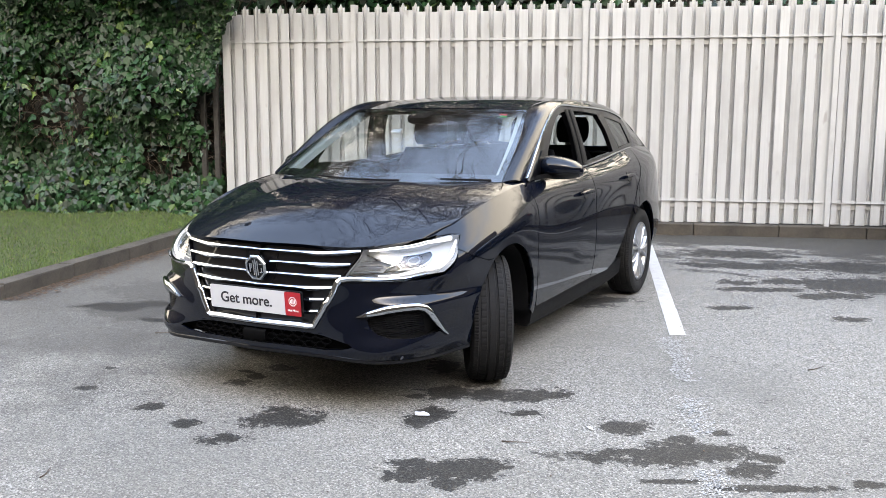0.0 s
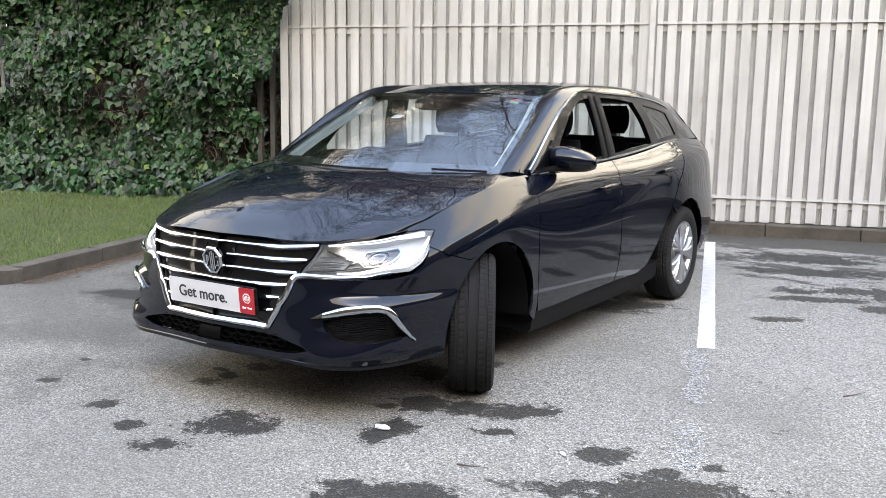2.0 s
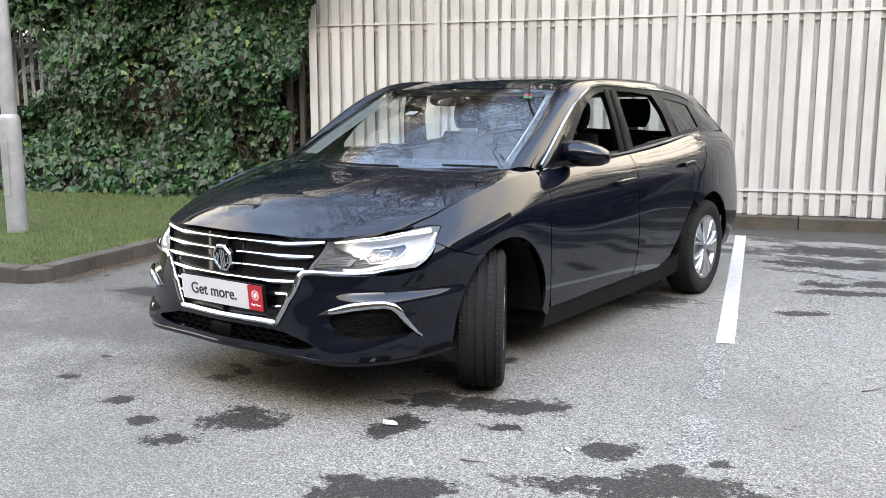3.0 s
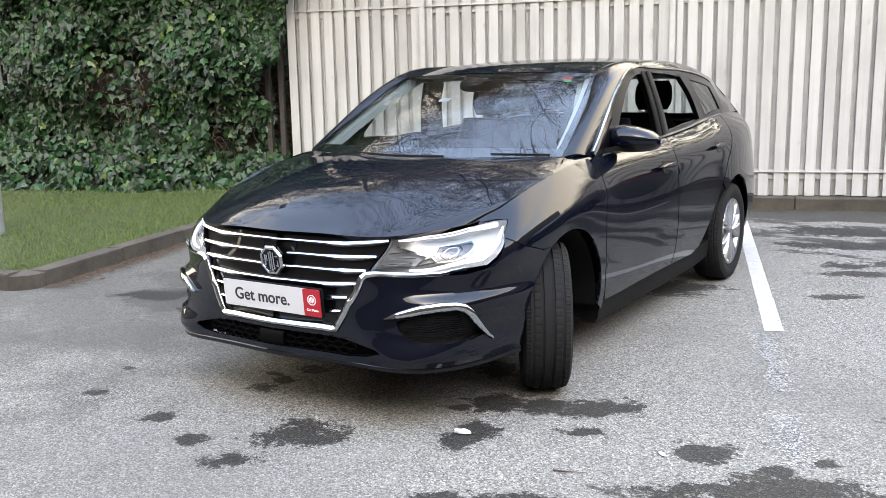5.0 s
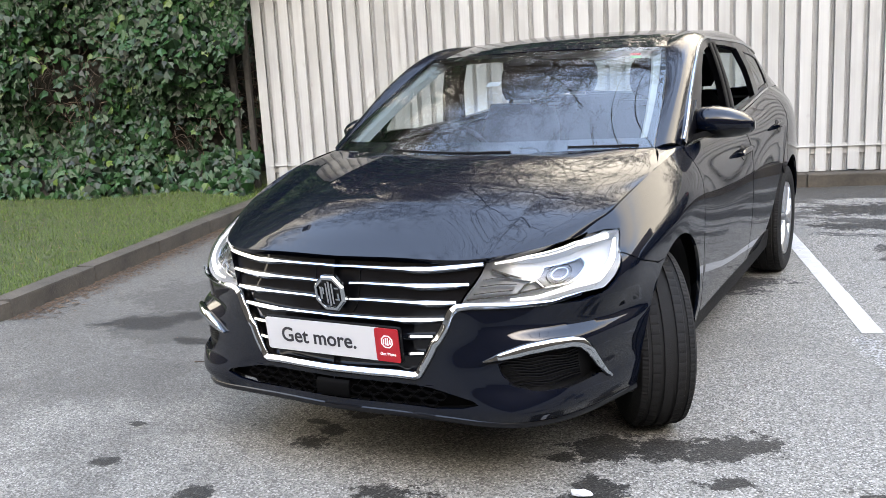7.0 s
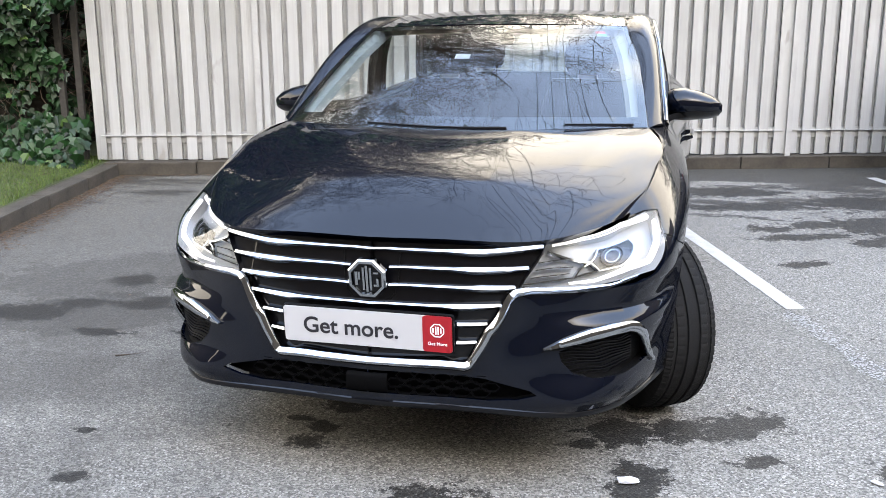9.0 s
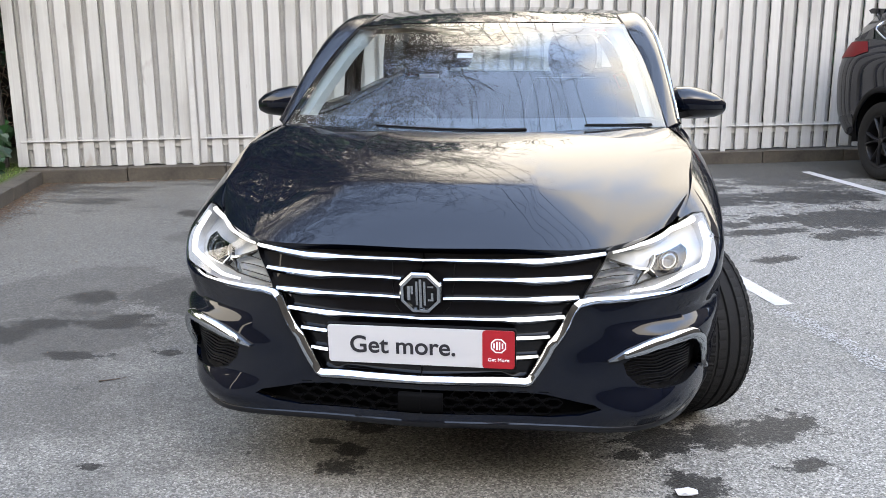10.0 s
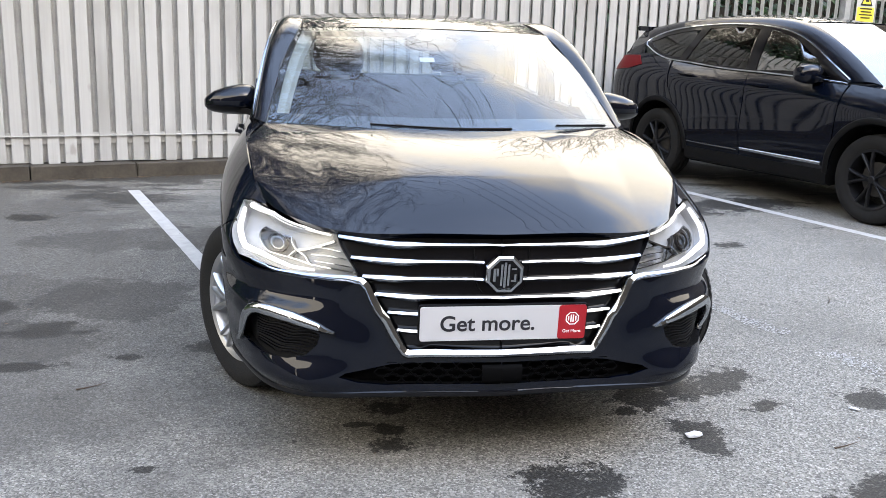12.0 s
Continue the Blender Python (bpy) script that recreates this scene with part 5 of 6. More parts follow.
# badge: an octagon of chrome with plain upright bars
bx = new("badge")
bx.parent = car
bx.matrix_local = pose(0, .052, .655, 8, 0, 0)
octa = lambda r, y: [(r * math.sin(radians(22.5 + 45 * k)), y, r * math.cos(radians(22.5 + 45 * k)) * 1.03) for k in range(8)]
loft("badge_ring", [octa(.062, .01), octa(.063, -.006), octa(.058, -.012), octa(.05, -.012), octa(.047, -.004), octa(.047, .0)], CHROME, bx, caps=False, smooth=False)
loft("badge_back", [octa(.06, .012), octa(.06, -.002)], GLOSS, bx, smooth=False)
for x0, x1, z0, z1, sl in ((-.037, -.028, -.022, .022, .0), (-.027, -.020, -.004, .022, .006), (-.014, -.007, -.036, .036, 0), (-.004, .004, -.042, .042, 0), (.008, .015, -.036, .036, 0), (.02, .036, .016, .023, 0), (.02, .036, -.023, -.016, 0), (.029, .036, -.02, .003, 0)):
    part("badge_bar", boxed(x0, x1, -.009, -.001, z0, z1, bevel=.0015), CHROME, bx)
pp, nn = along(flank, F((.088, .728), (.086, .66), (.076, .61), (.06, .592)), .02)
for sd in (1, -1):
    ribbon("badge_panel_seam", pp, nn, [.003], .003, TRIM, grille, lift=-.019, side=sd)

# plate
pl = new("number_plate")
pl.parent = car
pl["label"] = "white and red show plate with black lettering"
pl.matrix_local = pose(0, .034, .506, 5, 0, 0)
def plate_ring(x0, x1, y, r=.008, h=.0555):
    cs = [(x1 - r, h - r, 0), (x0 + r, h - r, 90), (x0 + r, -h + r, 180), (x1 - r, -h + r, 270)]
    return [(cx + r * math.cos(radians(a0 + k)), y, cz + r * math.sin(radians(a0 + k))) for cx, cz, a0 in cs for k in (0, 30, 60, 90)]
loft("plate_holder", [plate_ring(-.264, .264, .012, h=.059), plate_ring(-.264, .264, -.001, h=.059)], TRIM, pl, smooth=False)
loft("plate_sheet", [plate_ring(-.26, .26, .0), plate_ring(-.26, .26, -.004)], PLATE_WHITE, pl, smooth=False)
red = [(x, y - .0025, z) for x, y, z in plate_ring(.172, .26, .0, r=.008)]
loft("plate_panel", [[(x, y + .002, z) for x, y, z in red], [(x, y - .0025, z) for x, y, z in red]], PLATE_RED, pl, smooth=False, label="red end panel")
writing("lettering", "Get more.", .0705, INK, pl, pose(-.050, -.0046, -.002, 90, 0, 0), bold=.0011)
writing("small_lettering", "Get More", .0145, WHITE, pl, pose(.216, -.0056, -.03, 90, 0, 0))
o8 = lambda r, y, dz: [(.216 + r * math.sin(radians(22.5 + 45 * k)), y, dz + r * math.cos(radians(22.5 + 45 * k))) for k in range(8)]
loft("plate_mark", [o8(.0225, -.0052, .012), o8(.0225, -.0058, .012), o8(.019, -.0058, .012), o8(.019, -.0052, .012)], WHITE, pl, caps=False, smooth=False)
for x0, x1, h in ((-.014, -.010, .007), (-.006, -.002, .012), (.001, .005, .012), (.009, .013, .008)):
    part("plate_mark_bar", boxed(.216 + x0, .216 + x1, -.0058, -.005, .012 - h, .012 + h), WHITE, pl)

# headlights
BEZEL = mat("smoked_lamp_bezel", (0.05, 0.052, 0.058), 0.2, 0.6)
HOUSING = mat("headlamp_housing", (0.36, 0.365, 0.375), 0.26, 0.15)
for sd in (1, -1):
    hl = sheet("headlight", flank, head_out, HOUSING, car, side=sd, lift=-.055, depth=-.05, step=.025, label="lit headlight with white running light")
    lens = sheet("lens", flank, head_out, LENS, hl, side=sd, lift=.001, depth=0, step=.025)
    lens.visible_shadow = False
    pp, nn = along(flank, D((.795, .525, .775), (.795, .49, .735), (.782, .435, .685), (.764, .40, .662), (.715, .345, .651)) + F((.65, .646), (.58, .644)), .012)
    ribbon("running_light", pp, nn, [.009, .018, .020, .019, .015, .011, .007], .012, DRL, hl, lift=-.022, side=sd, label="glowing white light strip")
    pp, nn = along(flank, D((.53, .183, .752), (.60, .27, .762), (.70, .42, .780), (.775, .52, .790)), .012)
    ribbon("running_light", pp, nn, [.007, .011, .014, .018], .012, DRL, hl, lift=-.022, side=sd)
    window = F((.655, .738), (.735, .756), (.752, .742), (.745, .695), (.728, .682), (.668, .674), (.642, .70))
    sheet("projector_window", flank, window, BEZEL, hl, side=sd, lift=-.042, depth=.012, step=.015, label="smoked projector window")
    pp, nn = along(flank, window + window[:1], .010)
    ribbon("window_rim", pp[:-1], nn[:-1], [.006], .012, CHROME, hl, lift=-.040, side=sd, closed=True, label="chrome rim of the projector window")
    for pts, wd in ((((.642, .70), (.612, .704), (.56, .722), (.525, .735)), .010), (((.668, .674), (.63, .668), (.60, .660)), .008), (((.642, .70), (.616, .684), (.60, .660)), .007),
                    (((.455, .645), (.52, .652), (.60, .660)), .007), (((.475, .663), (.53, .668), (.585, .672)), .004), (((.49, .685), (.54, .690), (.595, .690)), .004), (((.50, .705), (.54, .711), (.58, .714)), .004)):
        pp, nn = along(flank, F(*pts), .015)
        ribbon("reflector_fin", pp, nn, [wd], .014, CHROME, hl, lift=-.045, side=sd)
    for r in (.030, .020):
        ring = F(*[(.700 + r * math.cos(a), .716 + r * .95 * math.sin(a)) for a in np.linspace(0, 2 * math.pi, 25)])
        pp, nn = along(flank, ring, .008)
        ribbon("lens_ring", pp[:-1], nn[:-1], [.004], .008, GLOSS if r > .025 else CHROME, hl, lift=-.038, side=sd, closed=True)

# glasshouse
screen_black = mat("black_screen_band", (0.006, 0.006, 0.007), 0.1, coat=0.3)
ws = sheet("windscreen", screen, whole(screen, .0), SCREEN, car, side=0, depth=0, step=.05)
ws.visible_shadow = False
sheet("screen_band", screen, [(0, 0), (screen.smax, 0), (screen.smax, .075), (0, .085)], screen_black, ws, side=0, lift=-.004, depth=0, step=.04)
sheet("screen_band", screen, [(0, screen.vmax - .045), (screen.smax, screen.vmax - .03), (screen.smax, screen.vmax), (0, screen.vmax)], screen_black, ws, side=0, lift=-.004, depth=0, step=.04)
for sd in (1, -1):
    sheet("screen_band", screen, [(screen.smax - .03, .0), (screen.smax, 0), (screen.smax, screen.vmax), (screen.smax - .025, screen.vmax)], screen_black, ws, side=sd, lift=-.004, depth=0, step=.03)
sheet("roof", roof, whole(roof), PAINT, car, side=0, step=.03)
front_win = C((1.66, 1.035), (1.78, 1.155), (1.93, 1.268), (2.08, 1.342), (2.18, 1.365), (2.265, 1.37), (2.30, 1.25), (2.33, 1.04), (2.0, 1.03))
rear_win = C((2.53, 1.05), (2.46, 1.25), (2.44, 1.378), (2.70, 1.37), (2.96, 1.352), (3.06, 1.25), (3.17, 1.09), (2.9, 1.075))
quarter = C((3.31, 1.105), (3.22, 1.21), (3.13, 1.335), (3.35, 1.315), (3.58, 1.285), (3.62, 1.22), (3.70, 1.135))
for sd in (1, -1):
    sheet("roof_side_rail", rail, whole(rail), PAINT, car, side=sd, step=.04)
    s_pillar = C((3.76, 1.2))[0][0]
    sheet("rear_pillar", cabin, [(s_pillar, 0), (cabin.smax, 0), (cabin.smax, cabin.vmax), (s_pillar, cabin.vmax)], PAINT, car, side=sd, step=.03, depth=.01)
    sheet("window_frame", cabin, [(0.02, .0), (s_pillar - .003, 0), (s_pillar - .003, cabin.vmax), (.02, cabin.vmax)], GLOSS, car, holes=(front_win, rear_win, quarter), side=sd, step=.04, depth=.03, label="gloss black window frames and pillars")
    qg = sheet("quarter_window", cabin, quarter, TINT, car, side=sd, depth=0, step=.05, lift=-.006, label="dark tinted quarter glass")
    tops = [(s, cabin.vmax - .004) for s in np.linspace(.03, cabin.smax - .33, 40)]
    pp, nn = along(cabin, tops, .03)
    ribbon("window_chrome", pp, nn, [.012, .016, .016, .016, .012], .008, CHROME, car, lift=.001, side=sd, label="chrome strip round the windows")
    pp, nn = along(cabin, [(s, .006) for s in np.linspace(.03, cabin.smax - .33, 40)], .03)
    ribbon("window_chrome", pp, nn, [.012, .016, .016, .016, .012], .008, CHROME, car, lift=.001, side=sd)
    for yb, yt in ((2.36, 2.285), (2.445, 2.37)):
        pp, nn = along(cabin, C((yb, 1.03), ((yb + yt) / 2 - .005, 1.2), (yt, 1.385)), .03)
        ribbon("pillar_panel", pp, nn, [.07, .064, .055], .006, TRIM, car, lift=.002, side=sd)

for sd in (1, -1):
    loft("wing_cap", [[(sd * x, y, z) for x, y, z in r] for r in ([(.801, .97, .948), (.803, .97, .948), (.8055, .97, .9475)], [(.793, 1.045, .963), (.80, 1.045, .960), (.807, 1.045, .955)], [(.781, 1.105, .979), (.795, 1.105, .973), (.807, 1.105, .961)], [(.764, 1.155, .990), (.788, 1.155, .980), (.807, 1.155, .964)], [(.747, 1.19, .997), (.782, 1.19, .986), (.807, 1.19, .967)], [(.772, 1.285, .997), (.791, 1.285, .987), (.806, 1.285, .972)], [(.797, 1.385, .990), (.802, 1.39, .986), (.806, 1.395, .980)])], PAINT, car, closed=False, caps=False)
sheet("sensor_housing", screen, [(0, screen.vmax - .15), (.055, screen.vmax - .145), (.085, screen.vmax - .04), (0, screen.vmax - .04)], GLOSS, ws, side=0, lift=-.006, depth=0, step=.03, label="black camera housing behind the glass")
sheet("paper_label", screen, [(.02, screen.vmax * .60), (.085, screen.vmax * .60), (.085, screen.vmax * .65), (.02, screen.vmax * .65)], PLATE_WHITE, ws, side=-1, lift=-.012, depth=0, step=.03, label="small white paper label")
STICK_R, STICK_G = mat("red_sticker", (0.5, 0.03, 0.03), 0.4), mat("green_sticker", (0.05, 0.3, 0.08), 0.4)
for (s0, s1, v0, v1), mtl in (((.52, .575, -.085, -.06), STICK_R), ((.53, .58, -.115, -.09), STICK_G)):
    sheet("permit_sticker", screen, [(s0, screen.vmax + v0), (s1, screen.vmax + v0), (s1, screen.vmax + v1), (s0, screen.vmax + v1)], mtl, ws, side=1, lift=-.003, depth=0, step=.03)

# mirrors
for sd in (1, -1):
    mr = new("door_mirror")
    mr.parent = car
    def mring(x, h0, h1, yf, yb):
        ring = []
        for a in np.linspace(0, 2 * math.pi, 28, endpoint=False):
            c, s = math.cos(a), math.sin(a)
            y = 1.675 + (yb if c > 0 else yf) * np.sign(c) * abs(c) ** (.55 if c > 0 else .9)
            z = 1.058 + (h1 if s > 0 else h0 + .014) * np.sign(s) * abs(s) ** .8
            ring.append((sd * x, y + .10 * (x - .83), z - .06 * max(0, x - .9)))
        return ring
    rs = [mring(.825, .012, .018, .03, .02), mring(.832, .032, .042, .055, .04), mring(.85, .042, .056, .075, .048), mring(.89, .044, .058, .085, .05), mring(.94, .04, .05, .082, .05), mring(.985, .032, .036, .066, .048), mring(1.012, .02, .018, .04, .035), mring(1.022, .008, .006, .015, .015)]
    rs = [[(sd * (1.026 - (1.026 - abs(x)) * 1.2), 1.68 + (y - 1.675) * 1.18, 1.052 + (z - 1.055) * 1.16) for x, y, z in r] for r in rs]
    if sd < 0:
        rs = [r[::-1] for r in rs]
    sh = loft("mirror_shell", rs, PAINT, mr)
    pts = [[(sd * x, y, z) for x, y, z in ring] for ring in ([(.79, 1.50, .985), (.79, 1.60, .985), (.79, 1.60, 1.01), (.79, 1.50, 1.01)], [(.83, 1.58, .998), (.83, 1.67, .998), (.83, 1.67, 1.022), (.83, 1.58, 1.022)], [(.88, 1.61, 1.005), (.88, 1.69, 1.005), (.88, 1.69, 1.03), (.88, 1.61, 1.03)])]
    loft("mirror_arm", pts, TRIM, mr)
    under = [[(p[0], p[1] + .0, min(p[2], 1.030) - .0015) for p in r] for r in rs[1:7]]
    under = [[(p[0], 1.675 + (p[1] - 1.675) * 1.02, p[2]) for p in r] for r in under]
    loft("mirror_base", under, GLOSS, mr)
    glass = [(sd * x, 1.732 + .1 * (x - .83), 1.06 + z) for x, z in [(.9 + .08 * math.cos(a), .042 * math.sin(a)) for a in np.linspace(0, 6.28, 20, endpoint=False)]]
    loft("mirror_glass", [glass, [(x, y + .004, z) for x, y, z in glass]], CHROME, mr)
    part("mirror_sail", mesh_of("mirror_sail", [(sd * .806, 1.45, 1.0), (sd * .803, 1.66, 1.0), (sd * .792, 1.66, 1.15), (sd * .79, 1.45, 1.0), (sd * .785, 1.66, 1.0), (sd * .775, 1.66, 1.15)], [(0, 1, 2), (3, 5, 4), (0, 2, 5, 3), (1, 4, 5, 2), (0, 3, 4, 1)], GLOSS), GLOSS, mr)

# wheels
for sx in (1, -1):
    wheel(car, pose(sx * .775, FY, .326, 0, 0, 30.5), .326, .205, .212, ALLOY, "multi", sx)
    wheel(car, pose(sx * .795, RY, .326), .326, .205, .212, ALLOY, "multi", sx)

# tail and underside
TAIL = mat("red_tail_lamp", (0.10, 0.003, 0.005), 0.4, coat=0.05, spec=0.1)
for sd in (1, -1):
    sheet("tail_light", flank, D((.70, 4.34, 1.06), (.64, 4.43, 1.04), (.66, 4.44, .94), (.75, 4.36, .97)), TAIL, car, side=sd, lift=.006, depth=.02, label="red tail lamp")
back = Net([[(0, 4.5, 1.04), (.35, 4.47, 1.045), (.70, 4.30, 1.09)], [(0, 4.38, 1.22), (.33, 4.36, 1.225), (.62, 4.2, 1.22)], [(0, 4.17, 1.383), (.29, 4.15, 1.378), (.53, 4.06, 1.35)]])
sheet("tailgate", back, whole(back), PAINT, car, holes=([(0.001, .04), (back.smax - .05, .04), (back.smax - .06, back.vmax - .04), (.001, back.vmax - .04)],), side=0, step=.05)
rg = sheet("rear_window", back, [(0, .04), (back.smax - .05, .04), (back.smax - .06, back.vmax - .04), (0, back.vmax - .04)], SCREEN, car, side=0, step=.06, depth=0, lift=-.004)
rg.visible_shadow = False
tg = [(flank.smax - .72, .02), (flank.smax, .02), (flank.smax, flank.vmax), (flank.smax - .72, flank.vmax)]
sheet("rear_bumper", flank, tg, PAINT, car, side=0, step=.06)
for sd in (1, -1):
    # pillar at the back
    loft("rear_pillar", [[(sd * x, y, z) for x, y, z in r] for r in ([(.722, 3.995, 1.10), (.64, 4.0, 1.24), (.52, 4.1, 1.355)], [(.715, 4.2, 1.10), (.64, 4.17, 1.2), (.525, 4.12, 1.352)], [(.69, 4.31, 1.09), (.62, 4.21, 1.22), (.53, 4.06, 1.35)])], PAINT, car, closed=False, caps=False)
part("underbody", boxed(-.5, .5, .25, 4.35, .2, .3), TRIM, car)
part("underbody", boxed(-.8, .8, 1.4, 3.05, .19, .28), TRIM, car)
part("engine_bay", boxed(-.48, .48, .25, 1.1, .26, .72), TRIM, car)

# cabin inside
def cushion(name, parent, x0, x1, y0, y1, z0, z1, tilt=0.0, material=CLOTH, bulge=.5):
    n = 6
    rings = []
    for k, q in enumerate(np.linspace(0, 1, n)):
        e = 1 - .22 * abs(2 * q - 1) ** 3
        z = z0 + (z1 - z0) * q
        c = rounded((x0 + x1) / 2, (y0 + y1) / 2 + tilt * (z - z0), (x1 - x0) / 2 * e, (y1 - y0) / 2 * e, 20, 3.2)
        rings.append([(x, y, z) for x, y in c])
    return loft(name, rings, material, parent)


def seat(x, y, z, wide, rear=False):
    st = thing("car_seat", "charcoal cloth car seat with headrest", "seat", group="car seats")
    cushion("seat_base", st, x - wide / 2, x + wide / 2, y - .28, y + .26, z - .1, z + .06)
    cushion("backrest", st, x - wide / 2 + .01, x + wide / 2 - .01, y + .2, y + .33, z, z + .62, .28)
    for hx in ((x,) if not rear else (x - wide * .3, x + wide * .3)):
        cushion("headrest", st, hx - .125, hx + .125, y + .40, y + .50, z + .64, z + .83, .1)
        part("headrest_post", boxed(hx - .05, hx + .05, y + .43, y + .445, z + .56, z + .66), STEEL, st)
    return st


for x in (-.37, .37):
    seat(x, 2.05, .50, .50)
seat(0, 2.95, .50, 1.24, True)
part("parcel_shelf", boxed(-.62, .62, 3.55, 4.2, .93, .96), DASH, car)
dash_rings = []
for x in np.linspace(-.72, .72, 13):
    k = abs(x) / .72
    dash_rings.append([(x, 1.02 + .16 * k * k, .93), (x, 1.10 + .15 * k * k, .972), (x, 1.35 + .1 * k, .99), (x, 1.52 + .06 * k, .965), (x, 1.58 + .05 * k, .90), (x, 1.56, .62), (x, 1.2, .62)])
loft("dashboard", dash_rings, DASH, car)
a = np.linspace(0, 2 * np.pi, 40, endpoint=False)
sw = new("steering_wheel")
sw.parent = car
sw.matrix_local = pose(-.37, 1.70, .90, -65, 0, 0)
tor = []
for t in a:
    tor.append([((.18 + .014 * math.cos(b)) * math.cos(t), (.18 + .014 * math.cos(b)) * math.sin(t), .014 * math.sin(b)) for b in np.linspace(0, 2 * np.pi, 10, endpoint=False)])
loft("steering_rim", tor + [tor[0]], DASH, sw, caps=False)
part("steering_hub", boxed(-.17, .17, -.03, .03, -.03, .0, bevel=.01), DASH, sw)
rm = new("rear_view_mirror")
rm.parent = car
mp = rounded(0, 0, .12, .035, 20, 3)
loft("mirror_housing", [[(x, 1.70, 1.325 + z) for x, z in mp * .8], [(x, 1.715, 1.325 + z) for x, z in mp], [(x, 1.74, 1.325 + z) for x, z in mp]], DASH, rm)
part("mirror_mount", boxed(-.03, .03, 1.70, 1.76, 1.31, 1.352, bevel=.008), DASH, rm)
for sd in (1, -1):
    loft("door_card", [[(sd * .745, y, z) for y, z in ((1.35, .35), (3.4, .35), (3.4, 1.03), (2.4, .99), (1.45, .965))], [(sd * .775, y, z) for y, z in ((1.35, .35), (3.4, .35), (3.4, 1.03), (2.4, .99), (1.45, .965))]], DASH, car, smooth=False)
    ap = np.array(RAIL_IN[:5])
    pin = [[(sd * (q[0] - dx), q[1] + dy, q[2] - dz) for dx, dy, dz in ((.0, .005, .012), (.06, .0, .02), (.08, .04, .03), (.0, .09, .03))] for q in ap]
    loft("pillar_trim", pin, LINER, car)
sheet("headliner", roof, [(0, .02), (roof.smax, .02), (roof.smax, roof.vmax - .02), (0, roof.vmax - .02)], LINER, car, side=0, lift=-.045, depth=0, step=.08)
# wipers
for (x0, v0), (x1, v1) in (((-.32, .022), (.22, .012)), ((.42, .024), (.66, .014))):
    xs = np.linspace(x0, x1, 14)
    q = screen.at(np.abs(xs), np.linspace(v0, v1, 14))
    q[:, 0] = np.sign(xs) * np.abs(q[:, 0])
    ribbon("wiper", q, np.tile([0, -.5, .87], (14, 1)), [.004, .006, .008, .010], .006, DASH, car, lift=.0)
part("cowl", boxed(-.68, .68, 1.0, 1.2, .90, .965), TRIM, car)

# ---- the parked SUV ----
s_top = [(0, .12, .98), (.45, .16, .985), (.74, .35, 1.0), (.80, .7, 1.04), (.82, 1.2, 1.085), (.83, 1.6, 1.105), (.83, 2.6, 1.14), (.815, 3.4, 1.20), (.79, 4.0, 1.27), (.73, 4.4, 1.25), (0, 4.55, 1.22)]
s_sho = [(0, .03, .85), (.5, .08, .86), (.83, .35, .88), (.90, .7, .93), (.915, 1.2, .965), (.90, 1.6, .985), (.90, 2.6, 1.005), (.91, 3.4, 1.06), (.885, 4.0, 1.1), (.80, 4.46, 1.08), (0, 4.6, 1.05)]
s_mid = [(0, .0, .65), (.52, .06, .65), (.86, .36, .66), (.92, .7, .70), (.93, 1.2, .72), (.918, 1.6, .72), (.918, 2.6, .74), (.928, 3.4, .78), (.905, 4.0, .80), (.82, 4.48, .78), (0, 4.62, .76)]
s_low = [(0, .01, .45), (.52, .07, .45), (.84, .38, .45), (.905, .7, .46), (.92, 1.2, .46), (.905, 1.6, .46), (.905, 2.6, .46), (.915, 3.4, .47), (.89, 4.0, .5), (.8, 4.44, .5), (0, 4.58, .5)]
s_lip = [(0, .06, .25), (.5, .12, .25), (.8, .42, .25), (.87, .7, .27), (.89, 1.2, .27), (.87, 1.6, .27), (.87, 2.6, .27), (.88, 3.4, .29), (.85, 4.0, .33), (.75, 4.38, .36), (0, 4.5, .36)]
sflank = Net([s_lip, s_low, s_mid, s_sho, s_top], (True, True))
s_belt = [(.825, 1.285, 1.093), (.83, 1.6, 1.108), (.83, 1.95, 1.12), (.83, 2.35, 1.133), (.828, 2.8, 1.15), (.818, 3.3, 1.19), (.798, 3.75, 1.245), (.755, 4.06, 1.37)]
s_out = [(.82, 1.28, 1.10), (.785, 1.6, 1.30), (.74, 1.95, 1.475), (.71, 2.35, 1.555), (.695, 2.8, 1.575), (.685, 3.3, 1.555), (.675, 3.8, 1.49), (.67, 4.1, 1.40)]
s_in = [(.74, 1.05, 1.09), (.70, 1.35, 1.29), (.65, 1.7, 1.48), (.60, 2.05, 1.595), (.58, 2.7, 1.64), (.57, 3.3, 1.63), (.56, 3.9, 1.575), (.55, 4.25, 1.52)]
s_crown = [((a[0] + b[0]) / 2 + .015, (a[1] + b[1]) / 2 - .02, (a[2] + b[2]) / 2 + .022) for a, b in zip(s_in, s_out)]
srail = Net([s_in, s_crown, s_out], (False, False))
scabin = Net([s_belt, [((a[0] + b[0]) / 2 + .016, (a[1] + b[1]) / 2, (a[2] + b[2]) / 2) for a, b in zip(s_belt, s_out)], s_out], (False, False))
sroof = Net([[(0, 1.85, 1.60), (.3, 1.9, 1.60), (.60, 2.06, 1.595)], [(0, 2.7, 1.675), (.3, 2.7, 1.668), (.58, 2.7, 1.64)], [(0, 3.5, 1.655), (.3, 3.5, 1.65), (.565, 3.5, 1.615)], [(0, 4.3, 1.56), (.29, 4.29, 1.555), (.55, 4.25, 1.52)]])
